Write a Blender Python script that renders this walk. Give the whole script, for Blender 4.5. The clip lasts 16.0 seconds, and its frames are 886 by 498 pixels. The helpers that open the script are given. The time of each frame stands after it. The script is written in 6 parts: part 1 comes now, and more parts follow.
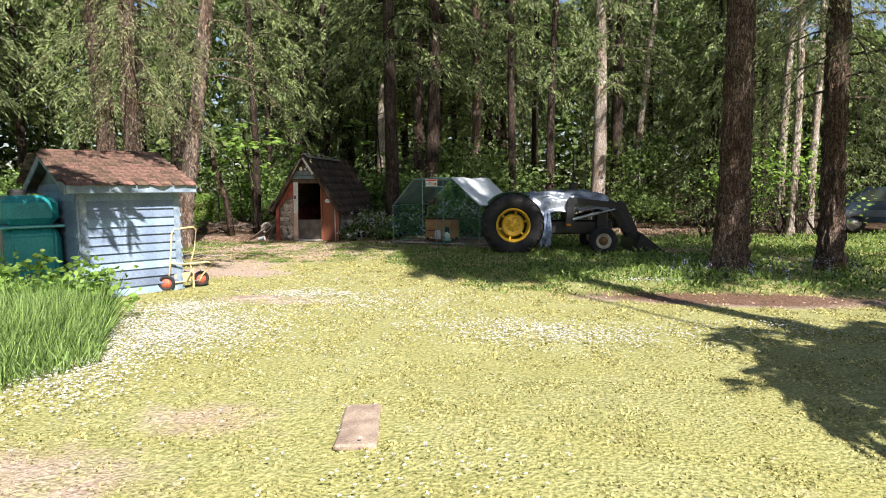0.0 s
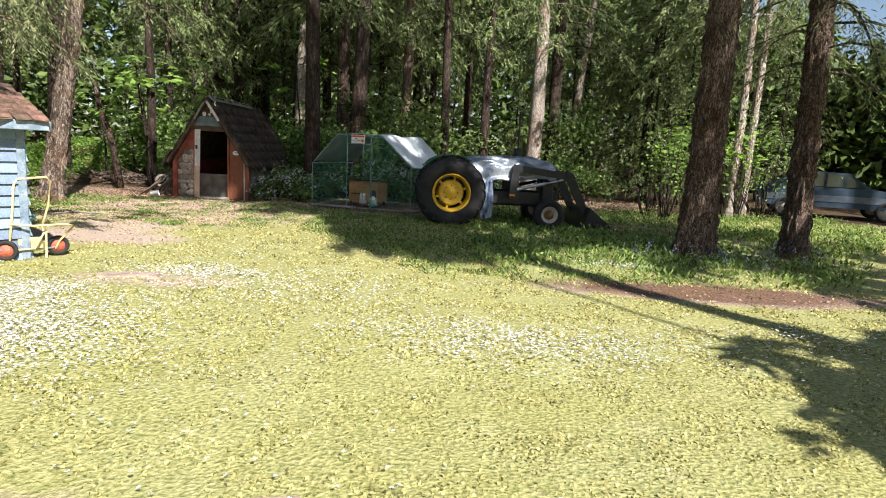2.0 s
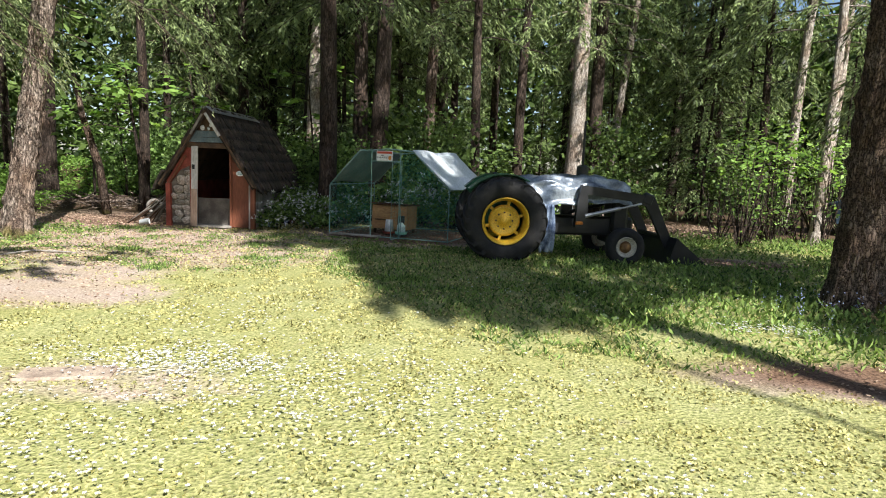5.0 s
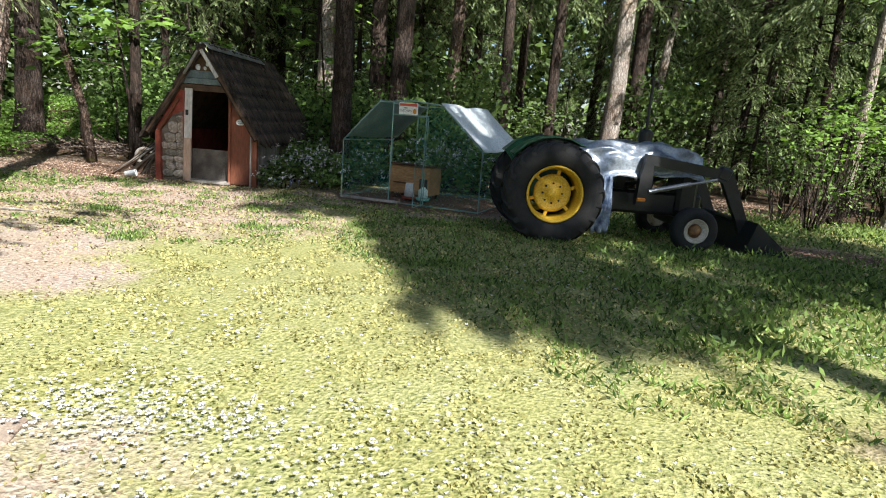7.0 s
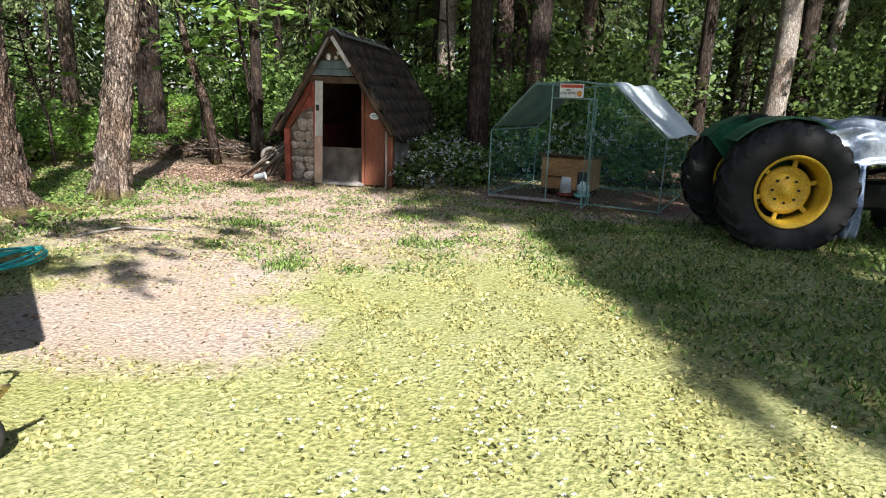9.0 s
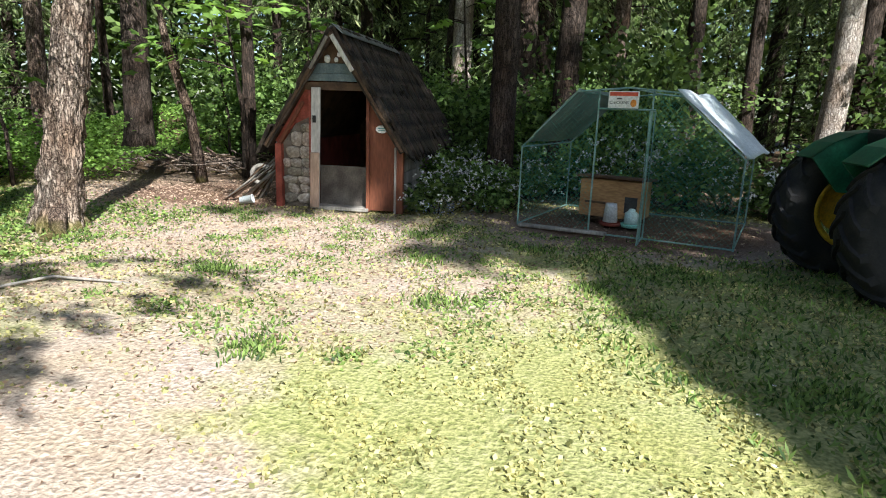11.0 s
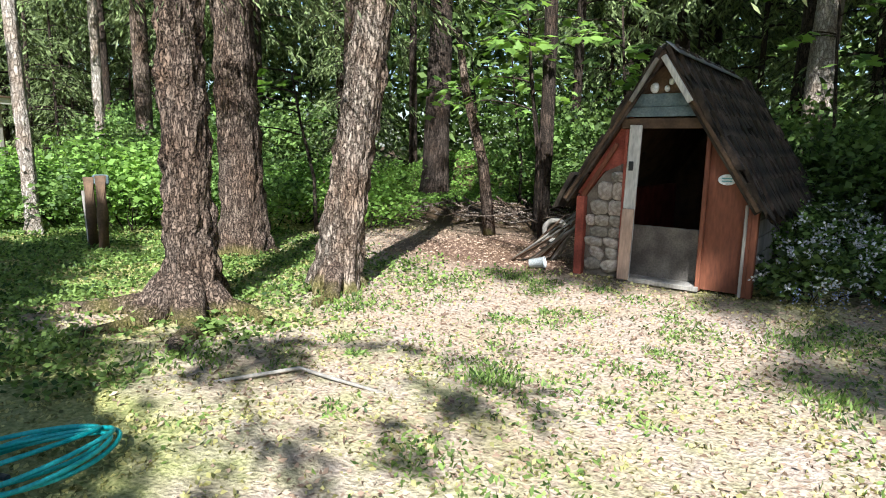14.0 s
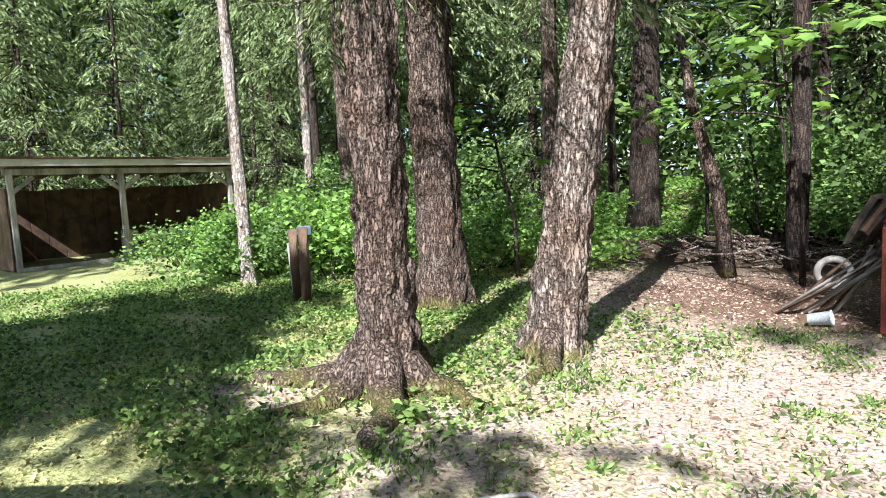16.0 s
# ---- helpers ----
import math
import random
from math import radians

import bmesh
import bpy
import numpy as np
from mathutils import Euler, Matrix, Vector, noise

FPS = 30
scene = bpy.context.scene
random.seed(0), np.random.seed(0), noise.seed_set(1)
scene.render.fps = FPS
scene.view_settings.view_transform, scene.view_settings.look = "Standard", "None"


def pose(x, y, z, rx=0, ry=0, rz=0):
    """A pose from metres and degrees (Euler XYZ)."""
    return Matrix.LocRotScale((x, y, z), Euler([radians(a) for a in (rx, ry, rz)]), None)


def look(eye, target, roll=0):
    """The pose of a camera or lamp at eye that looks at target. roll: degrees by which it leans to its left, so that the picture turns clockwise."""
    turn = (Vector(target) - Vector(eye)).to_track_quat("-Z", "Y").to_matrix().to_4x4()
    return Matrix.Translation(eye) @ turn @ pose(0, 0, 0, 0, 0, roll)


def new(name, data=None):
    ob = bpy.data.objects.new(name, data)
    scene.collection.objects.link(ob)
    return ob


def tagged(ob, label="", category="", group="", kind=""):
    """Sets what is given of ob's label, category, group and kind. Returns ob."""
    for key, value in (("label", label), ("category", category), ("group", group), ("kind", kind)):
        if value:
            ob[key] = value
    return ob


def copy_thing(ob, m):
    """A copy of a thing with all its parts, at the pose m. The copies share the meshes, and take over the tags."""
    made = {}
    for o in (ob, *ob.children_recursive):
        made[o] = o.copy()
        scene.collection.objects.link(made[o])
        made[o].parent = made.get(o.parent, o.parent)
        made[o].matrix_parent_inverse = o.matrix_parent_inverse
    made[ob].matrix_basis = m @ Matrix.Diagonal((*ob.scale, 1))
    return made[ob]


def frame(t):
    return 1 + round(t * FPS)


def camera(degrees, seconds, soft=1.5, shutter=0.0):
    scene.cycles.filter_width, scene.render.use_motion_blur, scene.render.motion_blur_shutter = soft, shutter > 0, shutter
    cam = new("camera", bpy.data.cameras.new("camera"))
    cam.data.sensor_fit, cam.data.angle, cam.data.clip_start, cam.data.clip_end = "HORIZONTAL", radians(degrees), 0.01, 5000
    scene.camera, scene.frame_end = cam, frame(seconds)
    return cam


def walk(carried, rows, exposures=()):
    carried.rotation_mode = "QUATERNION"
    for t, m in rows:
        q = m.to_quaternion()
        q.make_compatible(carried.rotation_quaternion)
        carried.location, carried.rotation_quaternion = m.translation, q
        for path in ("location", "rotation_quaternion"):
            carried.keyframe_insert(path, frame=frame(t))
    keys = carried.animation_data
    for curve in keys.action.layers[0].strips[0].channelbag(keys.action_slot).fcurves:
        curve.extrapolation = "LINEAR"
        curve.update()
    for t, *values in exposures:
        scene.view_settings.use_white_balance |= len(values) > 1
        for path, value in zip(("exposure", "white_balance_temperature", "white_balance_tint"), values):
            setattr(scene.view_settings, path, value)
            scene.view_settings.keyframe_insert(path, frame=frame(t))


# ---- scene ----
cam = camera(72.5, 16.0, soft=1.0)
PATH = [
    (0, (2.8, 0.716, 1.499), (2.484, 2.681, 1.302), -0.5),
    (0.5, (2.669, 1.126, 1.469), (2.361, 3.089, 1.246), 1.2),
    (1, (2.547, 1.508, 1.47), (2.341, 3.47, 1.142), -0.5),
    (1.5, (2.443, 1.932, 1.457), (2.171, 3.889, 1.152), 2.7),
    (2, (2.31, 2.347, 1.46), (2.273, 4.321, 1.145), 2.8),
    (2.5, (2.187, 2.776, 1.458), (2.004, 4.742, 1.138), 1.2),
    (3, (2.023, 3.143, 1.431), (2.046, 5.119, 1.119), 2.9),
    (3.5, (1.873, 3.553, 1.487), (1.826, 5.518, 1.12), 2.0),
    (4, (1.728, 3.881, 1.5), (1.826, 5.864, 1.261), 5.1),
    (4.5, (1.575, 4.31, 1.518), (1.591, 6.291, 1.246), 1.3),
    (4.7, (1.53, 4.495, 1.496), (1.469, 6.477, 1.239), 2.2),
    (6.8, (1.075, 6.207, 1.485), (1.08, 8.158, 1.044), 3.2),
    (7, (1.001, 6.368, 1.482), (0.938, 8.325, 1.076), 4.7),
    (7.5, (0.834, 6.725, 1.502), (0.81, 8.699, 1.179), 5.2),
    (8, (0.538, 7.137, 1.521), (0.349, 9.095, 1.16), 3.5),
    (8.5, (0.121, 7.451, 1.494), (-0.131, 9.38, 1.031), 4.2),
    (9, (-0.289, 7.724, 1.502), (-0.635, 9.634, 1.021), 1.8),
    (9.2, (-0.391, 7.852, 1.498), (-0.743, 9.766, 1.037), 2.4),
    (11.3, (-0.864, 9.528, 1.494), (-1.243, 11.441, 1.049), 1.7),
    (11.5, (-0.93, 9.617, 1.487), (-1.385, 11.533, 1.137), 2.4),
    (12, (-1.105, 9.995, 1.438), (-1.486, 11.926, 1.088), 4.3),
    (12.5, (-1.257, 10.327, 1.45), (-1.883, 12.205, 1.163), 1.3),
    (13, (-1.421, 10.623, 1.479), (-2.263, 12.412, 1.176), 1.5),
    (13.5, (-1.656, 10.861, 1.469), (-2.625, 12.564, 1.064), -1.4),
    (14, (-1.887, 11.065, 1.47), (-3.081, 12.634, 1.137), 1.0),
    (14.5, (-2.15, 11.232, 1.479), (-3.422, 12.768, 1.328), -2.8),
    (15, (-2.361, 11.4, 1.473), (-3.791, 12.776, 1.229), -2.5),
    (15.5, (-2.644, 11.567, 1.476), (-4.211, 12.796, 1.29), -1.1),
    (16, (-2.903, 11.709, 1.467), (-4.536, 12.844, 1.258), -2.9),
]
walk(cam, [(t, look(eye, target, roll)) for t, eye, target, roll in PATH], [(0.0, 1.2, 6600, 14), (4.5, 1.22, 6350, 8), (7.5, 1.28, 6200, 8), (9.0, 1.28, 6200, 9), (12.0, 1.42, 5950, 4), (14.5, 1.46, 5850, 5), (16.0, 1.62, 5700, 9)])

# ---- light ----
SUN_AZ, SUN_EL = 146.8, 42.0
world = bpy.data.worlds.new("sky_world")
scene.world = world
world.use_nodes = True
wn = world.node_tree
sky = wn.nodes.new("ShaderNodeTexSky")
sky.sky_type = "NISHITA"
sky.sun_disc = False
sky.sun_elevation, sky.sun_rotation = radians(SUN_EL), radians(SUN_AZ)
wn.nodes["Background"].inputs["Strength"].default_value = 0.06
wn.links.new(sky.outputs["Color"], wn.nodes["Background"].inputs["Color"])
sun_data = bpy.data.lights.new("sun", "SUN")
sun_data.energy, sun_data.angle, sun_data.color = 5.0, radians(0.5), (1.0, 0.96, 0.9)
sun = new("sun", sun_data)
sun_from = Vector((math.sin(radians(SUN_AZ)) * math.cos(radians(SUN_EL)), math.cos(radians(SUN_AZ)) * math.cos(radians(SUN_EL)), math.sin(radians(SUN_EL))))
sun.matrix_world = look(sun_from * 60, (0, 0, 0))


# ---- materials ----
def material(name, a, b, rough=0.8, scale=6.0, fine=60.0, bump=0.3, stretch=(1, 1, 1), metal=0.0, island=False, piece=False, c=None, dist=0.01, spec=0.4):
    """Two colours mixed by broad noise, fine grain in value and relief; c: a third colour in worn spots."""
    m = bpy.data.materials.new(name)
    m.use_nodes = True
    nt, n = m.node_tree, m.node_tree.nodes
    lk = nt.links.new
    bsdf = n["Principled BSDF"]
    bsdf.inputs["Roughness"].default_value, bsdf.inputs["Metallic"].default_value = rough, metal
    bsdf.inputs["Specular IOR Level"].default_value = spec
    tc, mp = n.new("ShaderNodeTexCoord"), n.new("ShaderNodeMapping")
    mp.inputs["Scale"].default_value = stretch
    lk(tc.outputs["Object"], mp.inputs["Vector"])
    big, small = n.new("ShaderNodeTexNoise"), n.new("ShaderNodeTexNoise")
    big.inputs["Scale"].default_value, small.inputs["Scale"].default_value = scale, fine
    big.inputs["Detail"].default_value, small.inputs["Detail"].default_value = 5, 4
    for q in (big, small):
        lk(mp.outputs["Vector"], q.inputs["Vector"])
    ramp = n.new("ShaderNodeValToRGB")
    ramp.color_ramp.elements[0].position, ramp.color_ramp.elements[1].position = 0.36, 0.64
    ramp.color_ramp.elements[0].color, ramp.color_ramp.elements[1].color = (*a, 1), (*b, 1)
    if c:
        e = ramp.color_ramp.elements.new(0.76)
        e.color = (*c, 1)
    lk(big.outputs["Fac"], ramp.inputs["Fac"])
    mul = n.new("ShaderNodeMapRange")
    mul.inputs["From Min"].default_value, mul.inputs["From Max"].default_value = 0.3, 0.7
    mul.inputs["To Min"].default_value, mul.inputs["To Max"].default_value = 0.72, 1.2
    lk(small.outputs["Fac"], mul.inputs["Value"])
    hsv = n.new("ShaderNodeHueSaturation")
    lk(ramp.outputs["Color"], hsv.inputs["Color"])
    if island or piece:
        rnd = n.new("ShaderNodeNewGeometry" if island else "ShaderNodeObjectInfo")
        sock = rnd.outputs["Random Per Island"] if island else rnd.outputs["Random"]
        r2 = n.new("ShaderNodeMapRange")
        r2.inputs["To Min"].default_value, r2.inputs["To Max"].default_value = 0.6, 1.35
        lk(sock, r2.inputs["Value"])
        mm = n.new("ShaderNodeMath")
        mm.operation = "MULTIPLY"
        lk(mul.outputs["Result"], mm.inputs[0])
        lk(r2.outputs["Result"], mm.inputs[1])
        lk(mm.outputs["Value"], hsv.inputs["Value"])
        r3 = n.new("ShaderNodeMapRange")
        r3.inputs["To Min"].default_value, r3.inputs["To Max"].default_value = 0.515, 0.485
        lk(sock, r3.inputs["Value"])
        lk(r3.outputs["Result"], hsv.inputs["Hue"])
    else:
        lk(mul.outputs["Result"], hsv.inputs["Value"])
    lk(hsv.outputs["Color"], bsdf.inputs["Base Color"])
    if bump:
        bp = n.new("ShaderNodeBump")
        bp.inputs["Strength"].default_value, bp.inputs["Distance"].default_value = bump, dist
        lk(small.outputs["Fac"], bp.inputs["Height"])
        lk(bp.outputs["Normal"], bsdf.inputs["Normal"])
    return m


def leaf_material(name, a, b, through_light=0.35, rough=0.55):
    """Leaves: each island its own tint, part of the light passing through."""
    m = bpy.data.materials.new(name)
    m.use_nodes = True
    n, lk = m.node_tree.nodes, m.node_tree.links.new
    bsdf, out = n["Principled BSDF"], n["Material Output"]
    bsdf.inputs["Roughness"].default_value = rough
    bsdf.inputs["Specular IOR Level"].default_value = 0.3
    geo, ramp = n.new("ShaderNodeNewGeometry"), n.new("ShaderNodeValToRGB")
    ramp.color_ramp.elements[0].color, ramp.color_ramp.elements[1].color = (*(0.5 * q for q in a), 1), (*(min(1.18 * q, 0.85) for q in b), 1)
    lk(geo.outputs["Random Per Island"], ramp.inputs["Fac"])
    tr, mix = n.new("ShaderNodeBsdfTranslucent"), n.new("ShaderNodeMixShader")
    warm = n.new("ShaderNodeHueSaturation")
    warm.inputs["Hue"].default_value, warm.inputs["Saturation"].default_value, warm.inputs["Value"].default_value = 0.49, 1.1, 1.3
    lk(ramp.outputs["Color"], warm.inputs["Color"])
    lk(warm.outputs["Color"], tr.inputs["Color"])
    lk(ramp.outputs["Color"], bsdf.inputs["Base Color"])
    mix.inputs["Fac"].default_value = through_light
    lk(bsdf.outputs["BSDF"], mix.inputs[1])
    lk(tr.outputs["BSDF"], mix.inputs[2])
    lk(mix.outputs["Shader"], out.inputs["Surface"])
    return m


def bark_material(name, dark, mid, light, tall=0.3, scale=20.0, moss=0.0):
    """Bark in small upright plates with dark cracks between them; each plate its own tone, lichen in broad patches, moss at the foot."""
    m = bpy.data.materials.new(name)
    m.use_nodes = True
    n, lk = m.node_tree.nodes, m.node_tree.links.new
    bsdf = n["Principled BSDF"]
    bsdf.inputs["Roughness"].default_value = 0.92
    bsdf.inputs["Specular IOR Level"].default_value = 0.2

    def node(kind, **sockets):
        q = n.new(kind)
        for key, value in sockets.items():
            q.inputs[key].default_value = value
        return q

    tc, mp = n.new("ShaderNodeTexCoord"), n.new("ShaderNodeMapping")
    mp.inputs["Scale"].default_value = (1, 1, tall)
    warp = node("ShaderNodeTexNoise", Scale=22.0, Detail=5.0)
    add = n.new("ShaderNodeVectorMath")
    add.operation = "MULTIPLY_ADD"
    add.inputs[1].default_value = (0.06, 0.06, 0.06)
    lk(tc.outputs["Object"], mp.inputs["Vector"])
    lk(mp.outputs["Vector"], warp.inputs["Vector"])
    lk(warp.outputs["Color"], add.inputs[0])
    lk(mp.outputs["Vector"], add.inputs[2])
    edge, cell = node("ShaderNodeTexVoronoi", Scale=scale), node("ShaderNodeTexVoronoi", Scale=scale)
    edge.feature = "DISTANCE_TO_EDGE"
    grain, broad = node("ShaderNodeTexNoise", Scale=55.0, Detail=6.0), node("ShaderNodeTexNoise", Scale=2.4, Detail=4.0)
    for q in (edge, cell):
        lk(add.outputs["Vector"], q.inputs["Vector"])
    for q in (grain, broad):
        lk(tc.outputs["Object"], q.inputs["Vector"])
    crack = n.new("ShaderNodeMapRange")
    crack.inputs["From Min"].default_value, crack.inputs["From Max"].default_value = 0.2, 0.5
    rough_edge = n.new("ShaderNodeMath")
    rough_edge.operation = "MULTIPLY_ADD"
    rough_edge.inputs[1].default_value = 0.55
    lk(grain.outputs["Fac"], rough_edge.inputs[0])
    lk(edge.outputs["Distance"], rough_edge.inputs[2])
    lk(rough_edge.outputs["Value"], crack.inputs["Value"])
    tone = n.new("ShaderNodeSeparateColor")
    lk(cell.outputs["Color"], tone.inputs["Color"])
    mixv = n.new("ShaderNodeMath")
    mixv.operation = "MULTIPLY_ADD"
    mixv.inputs[1].default_value = 0.55
    lk(tone.outputs["Red"], mixv.inputs[0])
    lk(grain.outputs["Fac"], mixv.inputs[2])
    plate = n.new("ShaderNodeValToRGB")
    plate.color_ramp.elements[0].position, plate.color_ramp.elements[1].position = 0.48, 1.0
    plate.color_ramp.elements[0].color, plate.color_ramp.elements[1].color = (*mid, 1), (*light, 1)
    lk(mixv.outputs["Value"], plate.inputs["Fac"])
    rift = n.new("ShaderNodeMix")
    rift.data_type = "RGBA"
    rift.inputs["A"].default_value = (*dark, 1)
    lk(crack.outputs["Result"], rift.inputs["Factor"])
    lk(plate.outputs["Color"], rift.inputs["B"])
    tint, tr = n.new("ShaderNodeMix"), n.new("ShaderNodeMapRange")
    tint.data_type, tint.blend_type = "RGBA", "MULTIPLY"
    tr.inputs["From Min"].default_value, tr.inputs["From Max"].default_value = 0.42, 0.66
    tr.inputs["To Max"].default_value = 0.85
    lk(broad.outputs["Fac"], tr.inputs["Value"])
    lk(tr.outputs["Result"], tint.inputs["Factor"])
    lk(rift.outputs["Result"], tint.inputs["A"])
    tint.inputs["B"].default_value = (0.72, 0.6, 0.5, 1)
    colour = tint.outputs["Result"]
    if moss:
        sep, low, agree, th, green = n.new("ShaderNodeSeparateXYZ"), n.new("ShaderNodeMapRange"), n.new("ShaderNodeMath"), n.new("ShaderNodeMapRange"), n.new("ShaderNodeMix")
        lk(tc.outputs["Object"], sep.inputs["Vector"])
        low.inputs["From Min"].default_value, low.inputs["From Max"].default_value = 0.45, 0.0
        lk(sep.outputs["Z"], low.inputs["Value"])
        agree.operation = "MULTIPLY"
        lk(low.outputs["Result"], agree.inputs[0])
        lk(broad.outputs["Fac"], agree.inputs[1])
        th.inputs["From Min"].default_value, th.inputs["From Max"].default_value, th.inputs["To Max"].default_value = 0.34, 0.5, moss
        lk(agree.outputs["Value"], th.inputs["Value"])
        green.data_type = "RGBA"
        green.inputs["B"].default_value = (0.16, 0.15, 0.035, 1)
        lk(th.outputs["Result"], green.inputs["Factor"])
        lk(colour, green.inputs["A"])
        colour = green.outputs["Result"]
    lk(colour, bsdf.inputs["Base Color"])
    relief = n.new("ShaderNodeMath")
    relief.operation = "MULTIPLY_ADD"
    relief.inputs[1].default_value = 0.3
    lk(mixv.outputs["Value"], relief.inputs[0])
    lk(crack.outputs["Result"], relief.inputs[2])
    bp = n.new("ShaderNodeBump")
    bp.inputs["Strength"].default_value, bp.inputs["Distance"].default_value = 0.9, 0.022
    lk(relief.outputs["Value"], bp.inputs["Height"])
    lk(bp.outputs["Normal"], bsdf.inputs["Normal"])
    return m


# Bare patches of the yard: centre x, y, radii, how bare
BARE = [(-3.05, 11.1, 1.25, 0.72, 0.95), (-3.3, 12.1, 1.0, 0.7, 0.75), (-2.6, 14.4, 2.3, 1.2, 0.58), (-4.4, 15.9, 2.9, 1.9, 0.82), (-7.2, 18.6, 2.6, 2.2, 1.0), (5.4, 9.3, 1.9, 0.45, 1.0), (0.3, 17.7, 2.4, 1.7, 1.0),
        (0.1, 3.3, 0.8, 0.5, 0.5), (0.6, 4.3, 0.5, 0.3, 0.45), (-5.2, 13.6, 1.4, 1.0, 0.55), (-0.9, 8.6, 0.9, 0.4, 0.5), (-3.4, 13.2, 1.9, 0.9, 0.52), (6.5, 15.6, 1.3, 0.7, 0.9), (-7.6, 13.2, 1.1, 0.7, 0.6)]


def bare(x, y):
    """How bare the ground is at each place, 0 to 1 (arrays)."""
    f = np.zeros_like(x)
    for cx, cy, rx, ry, k in BARE:
        d = np.hypot((x - cx) / rx, (y - cy) / ry)
        f = np.maximum(f, k * np.clip((1.25 - d) / 0.6, 0, 1))
    return np.maximum(f, np.clip((y - 18.8) / 1.5, 0, 0.95))


def ground_material():
    m = bpy.data.materials.new("yard_ground")
    m.use_nodes = True
    n, lk = m.node_tree.nodes, m.node_tree.links.new
    bsdf = n["Principled BSDF"]
    bsdf.inputs["Roughness"].default_value = 0.95
    bsdf.inputs["Specular IOR Level"].default_value = 0.15
    geo, nz, nf, nm = n.new("ShaderNodeNewGeometry"), n.new("ShaderNodeTexNoise"), n.new("ShaderNodeTexNoise"), n.new("ShaderNodeTexNoise")
    nz.inputs["Scale"].default_value, nz.inputs["Detail"].default_value = 1.3, 6
    nf.inputs["Scale"].default_value, nf.inputs["Detail"].default_value = 38, 5
    nm.inputs["Scale"].default_value, nm.inputs["Detail"].default_value = 4.5, 4
    for q in (nz, nf, nm):
        lk(geo.outputs["Position"], q.inputs["Vector"])
    total = None
    for cx, cy, rx, ry, k in BARE:
        sub, div, ln, mr = n.new("ShaderNodeVectorMath"), n.new("ShaderNodeVectorMath"), n.new("ShaderNodeVectorMath"), n.new("ShaderNodeMapRange")
        sub.operation, div.operation, ln.operation = "SUBTRACT", "DIVIDE", "LENGTH"
        sub.inputs[1].default_value, div.inputs[1].default_value = (cx, cy, 0), (rx, ry, 1000)
        mr.inputs["From Min"].default_value, mr.inputs["From Max"].default_value = 1.35, 0.6
        mr.inputs["To Max"].default_value = k
        lk(geo.outputs["Position"], sub.inputs[0])
        lk(sub.outputs["Vector"], div.inputs[0])
        lk(div.outputs["Vector"], ln.inputs[0])
        lk(ln.outputs["Value"], mr.inputs["Value"])
        if total is None:
            total = mr.outputs["Result"]
        else:
            mx = n.new("ShaderNodeMath")
            mx.operation = "MAXIMUM"
            lk(total, mx.inputs[0])
            lk(mr.outputs["Result"], mx.inputs[1])
            total = mx.outputs["Value"]
    sep, wood = n.new("ShaderNodeSeparateXYZ"), n.new("ShaderNodeMapRange")
    lk(geo.outputs["Position"], sep.inputs["Vector"])
    wood.inputs["From Min"].default_value, wood.inputs["From Max"].default_value = 18.5, 20.5
    lk(sep.outputs["Y"], wood.inputs["Value"])
    # soil shows where the bare map and the noise agree
    ad, th = n.new("ShaderNodeMath"), n.new("ShaderNodeMapRange")
    ad.operation = "ADD"
    lk(total, ad.inputs[0])
    lk(nm.outputs["Fac"], ad.inputs[1])
    th.inputs["From Min"].default_value, th.inputs["From Max"].default_value = 0.62, 1.15
    lk(ad.outputs["Value"], th.inputs["Value"])
    grass, soil, floor = n.new("ShaderNodeValToRGB"), n.new("ShaderNodeValToRGB"), n.new("ShaderNodeValToRGB")
    for r, c0, c1, p0, p1 in ((grass, (0.16, 0.18, 0.06), (0.44, 0.42, 0.2), 0.3, 0.7), (soil, (0.25, 0.185, 0.15), (0.52, 0.43, 0.36), 0.3, 0.68), (floor, (0.04, 0.03, 0.02), (0.13, 0.08, 0.05), 0.35, 0.7)):
        r.color_ramp.elements[0].position, r.color_ramp.elements[1].position = p0, p1
        r.color_ramp.elements[0].color, r.color_ramp.elements[1].color = (*c0, 1), (*c1, 1)
        lk(nf.outputs["Fac"], r.inputs["Fac"])
    m1, m2 = n.new("ShaderNodeMix"), n.new("ShaderNodeMix")
    m1.data_type = m2.data_type = "RGBA"
    lk(th.outputs["Result"], m1.inputs["Factor"])
    lk(grass.outputs["Color"], m1.inputs["A"])
    lk(soil.outputs["Color"], m1.inputs["B"])
    lk(wood.outputs["Result"], m2.inputs["Factor"])
    lk(m1.outputs["Result"], m2.inputs["A"])
    lk(floor.outputs["Color"], m2.inputs["B"])
    vary, vm = n.new("ShaderNodeMix"), n.new("ShaderNodeMapRange")
    vary.data_type, vary.blend_type = "RGBA", "MULTIPLY"
    vm.inputs["From Min"].default_value, vm.inputs["From Max"].default_value = 0.35, 0.7
    lk(nz.outputs["Fac"], vm.inputs["Value"])
    lk(vm.outputs["Result"], vary.inputs["Factor"])
    earth = n.new("ShaderNodeValToRGB")
    earth.color_ramp.elements[0].position, earth.color_ramp.elements[1].position = 0.3, 0.7
    earth.color_ramp.elements[0].color, earth.color_ramp.elements[1].color = (0.07, 0.04, 0.03, 1), (0.24, 0.15, 0.11, 1)
    lk(nf.outputs["Fac"], earth.inputs["Fac"])
    base = m2.outputs["Result"]
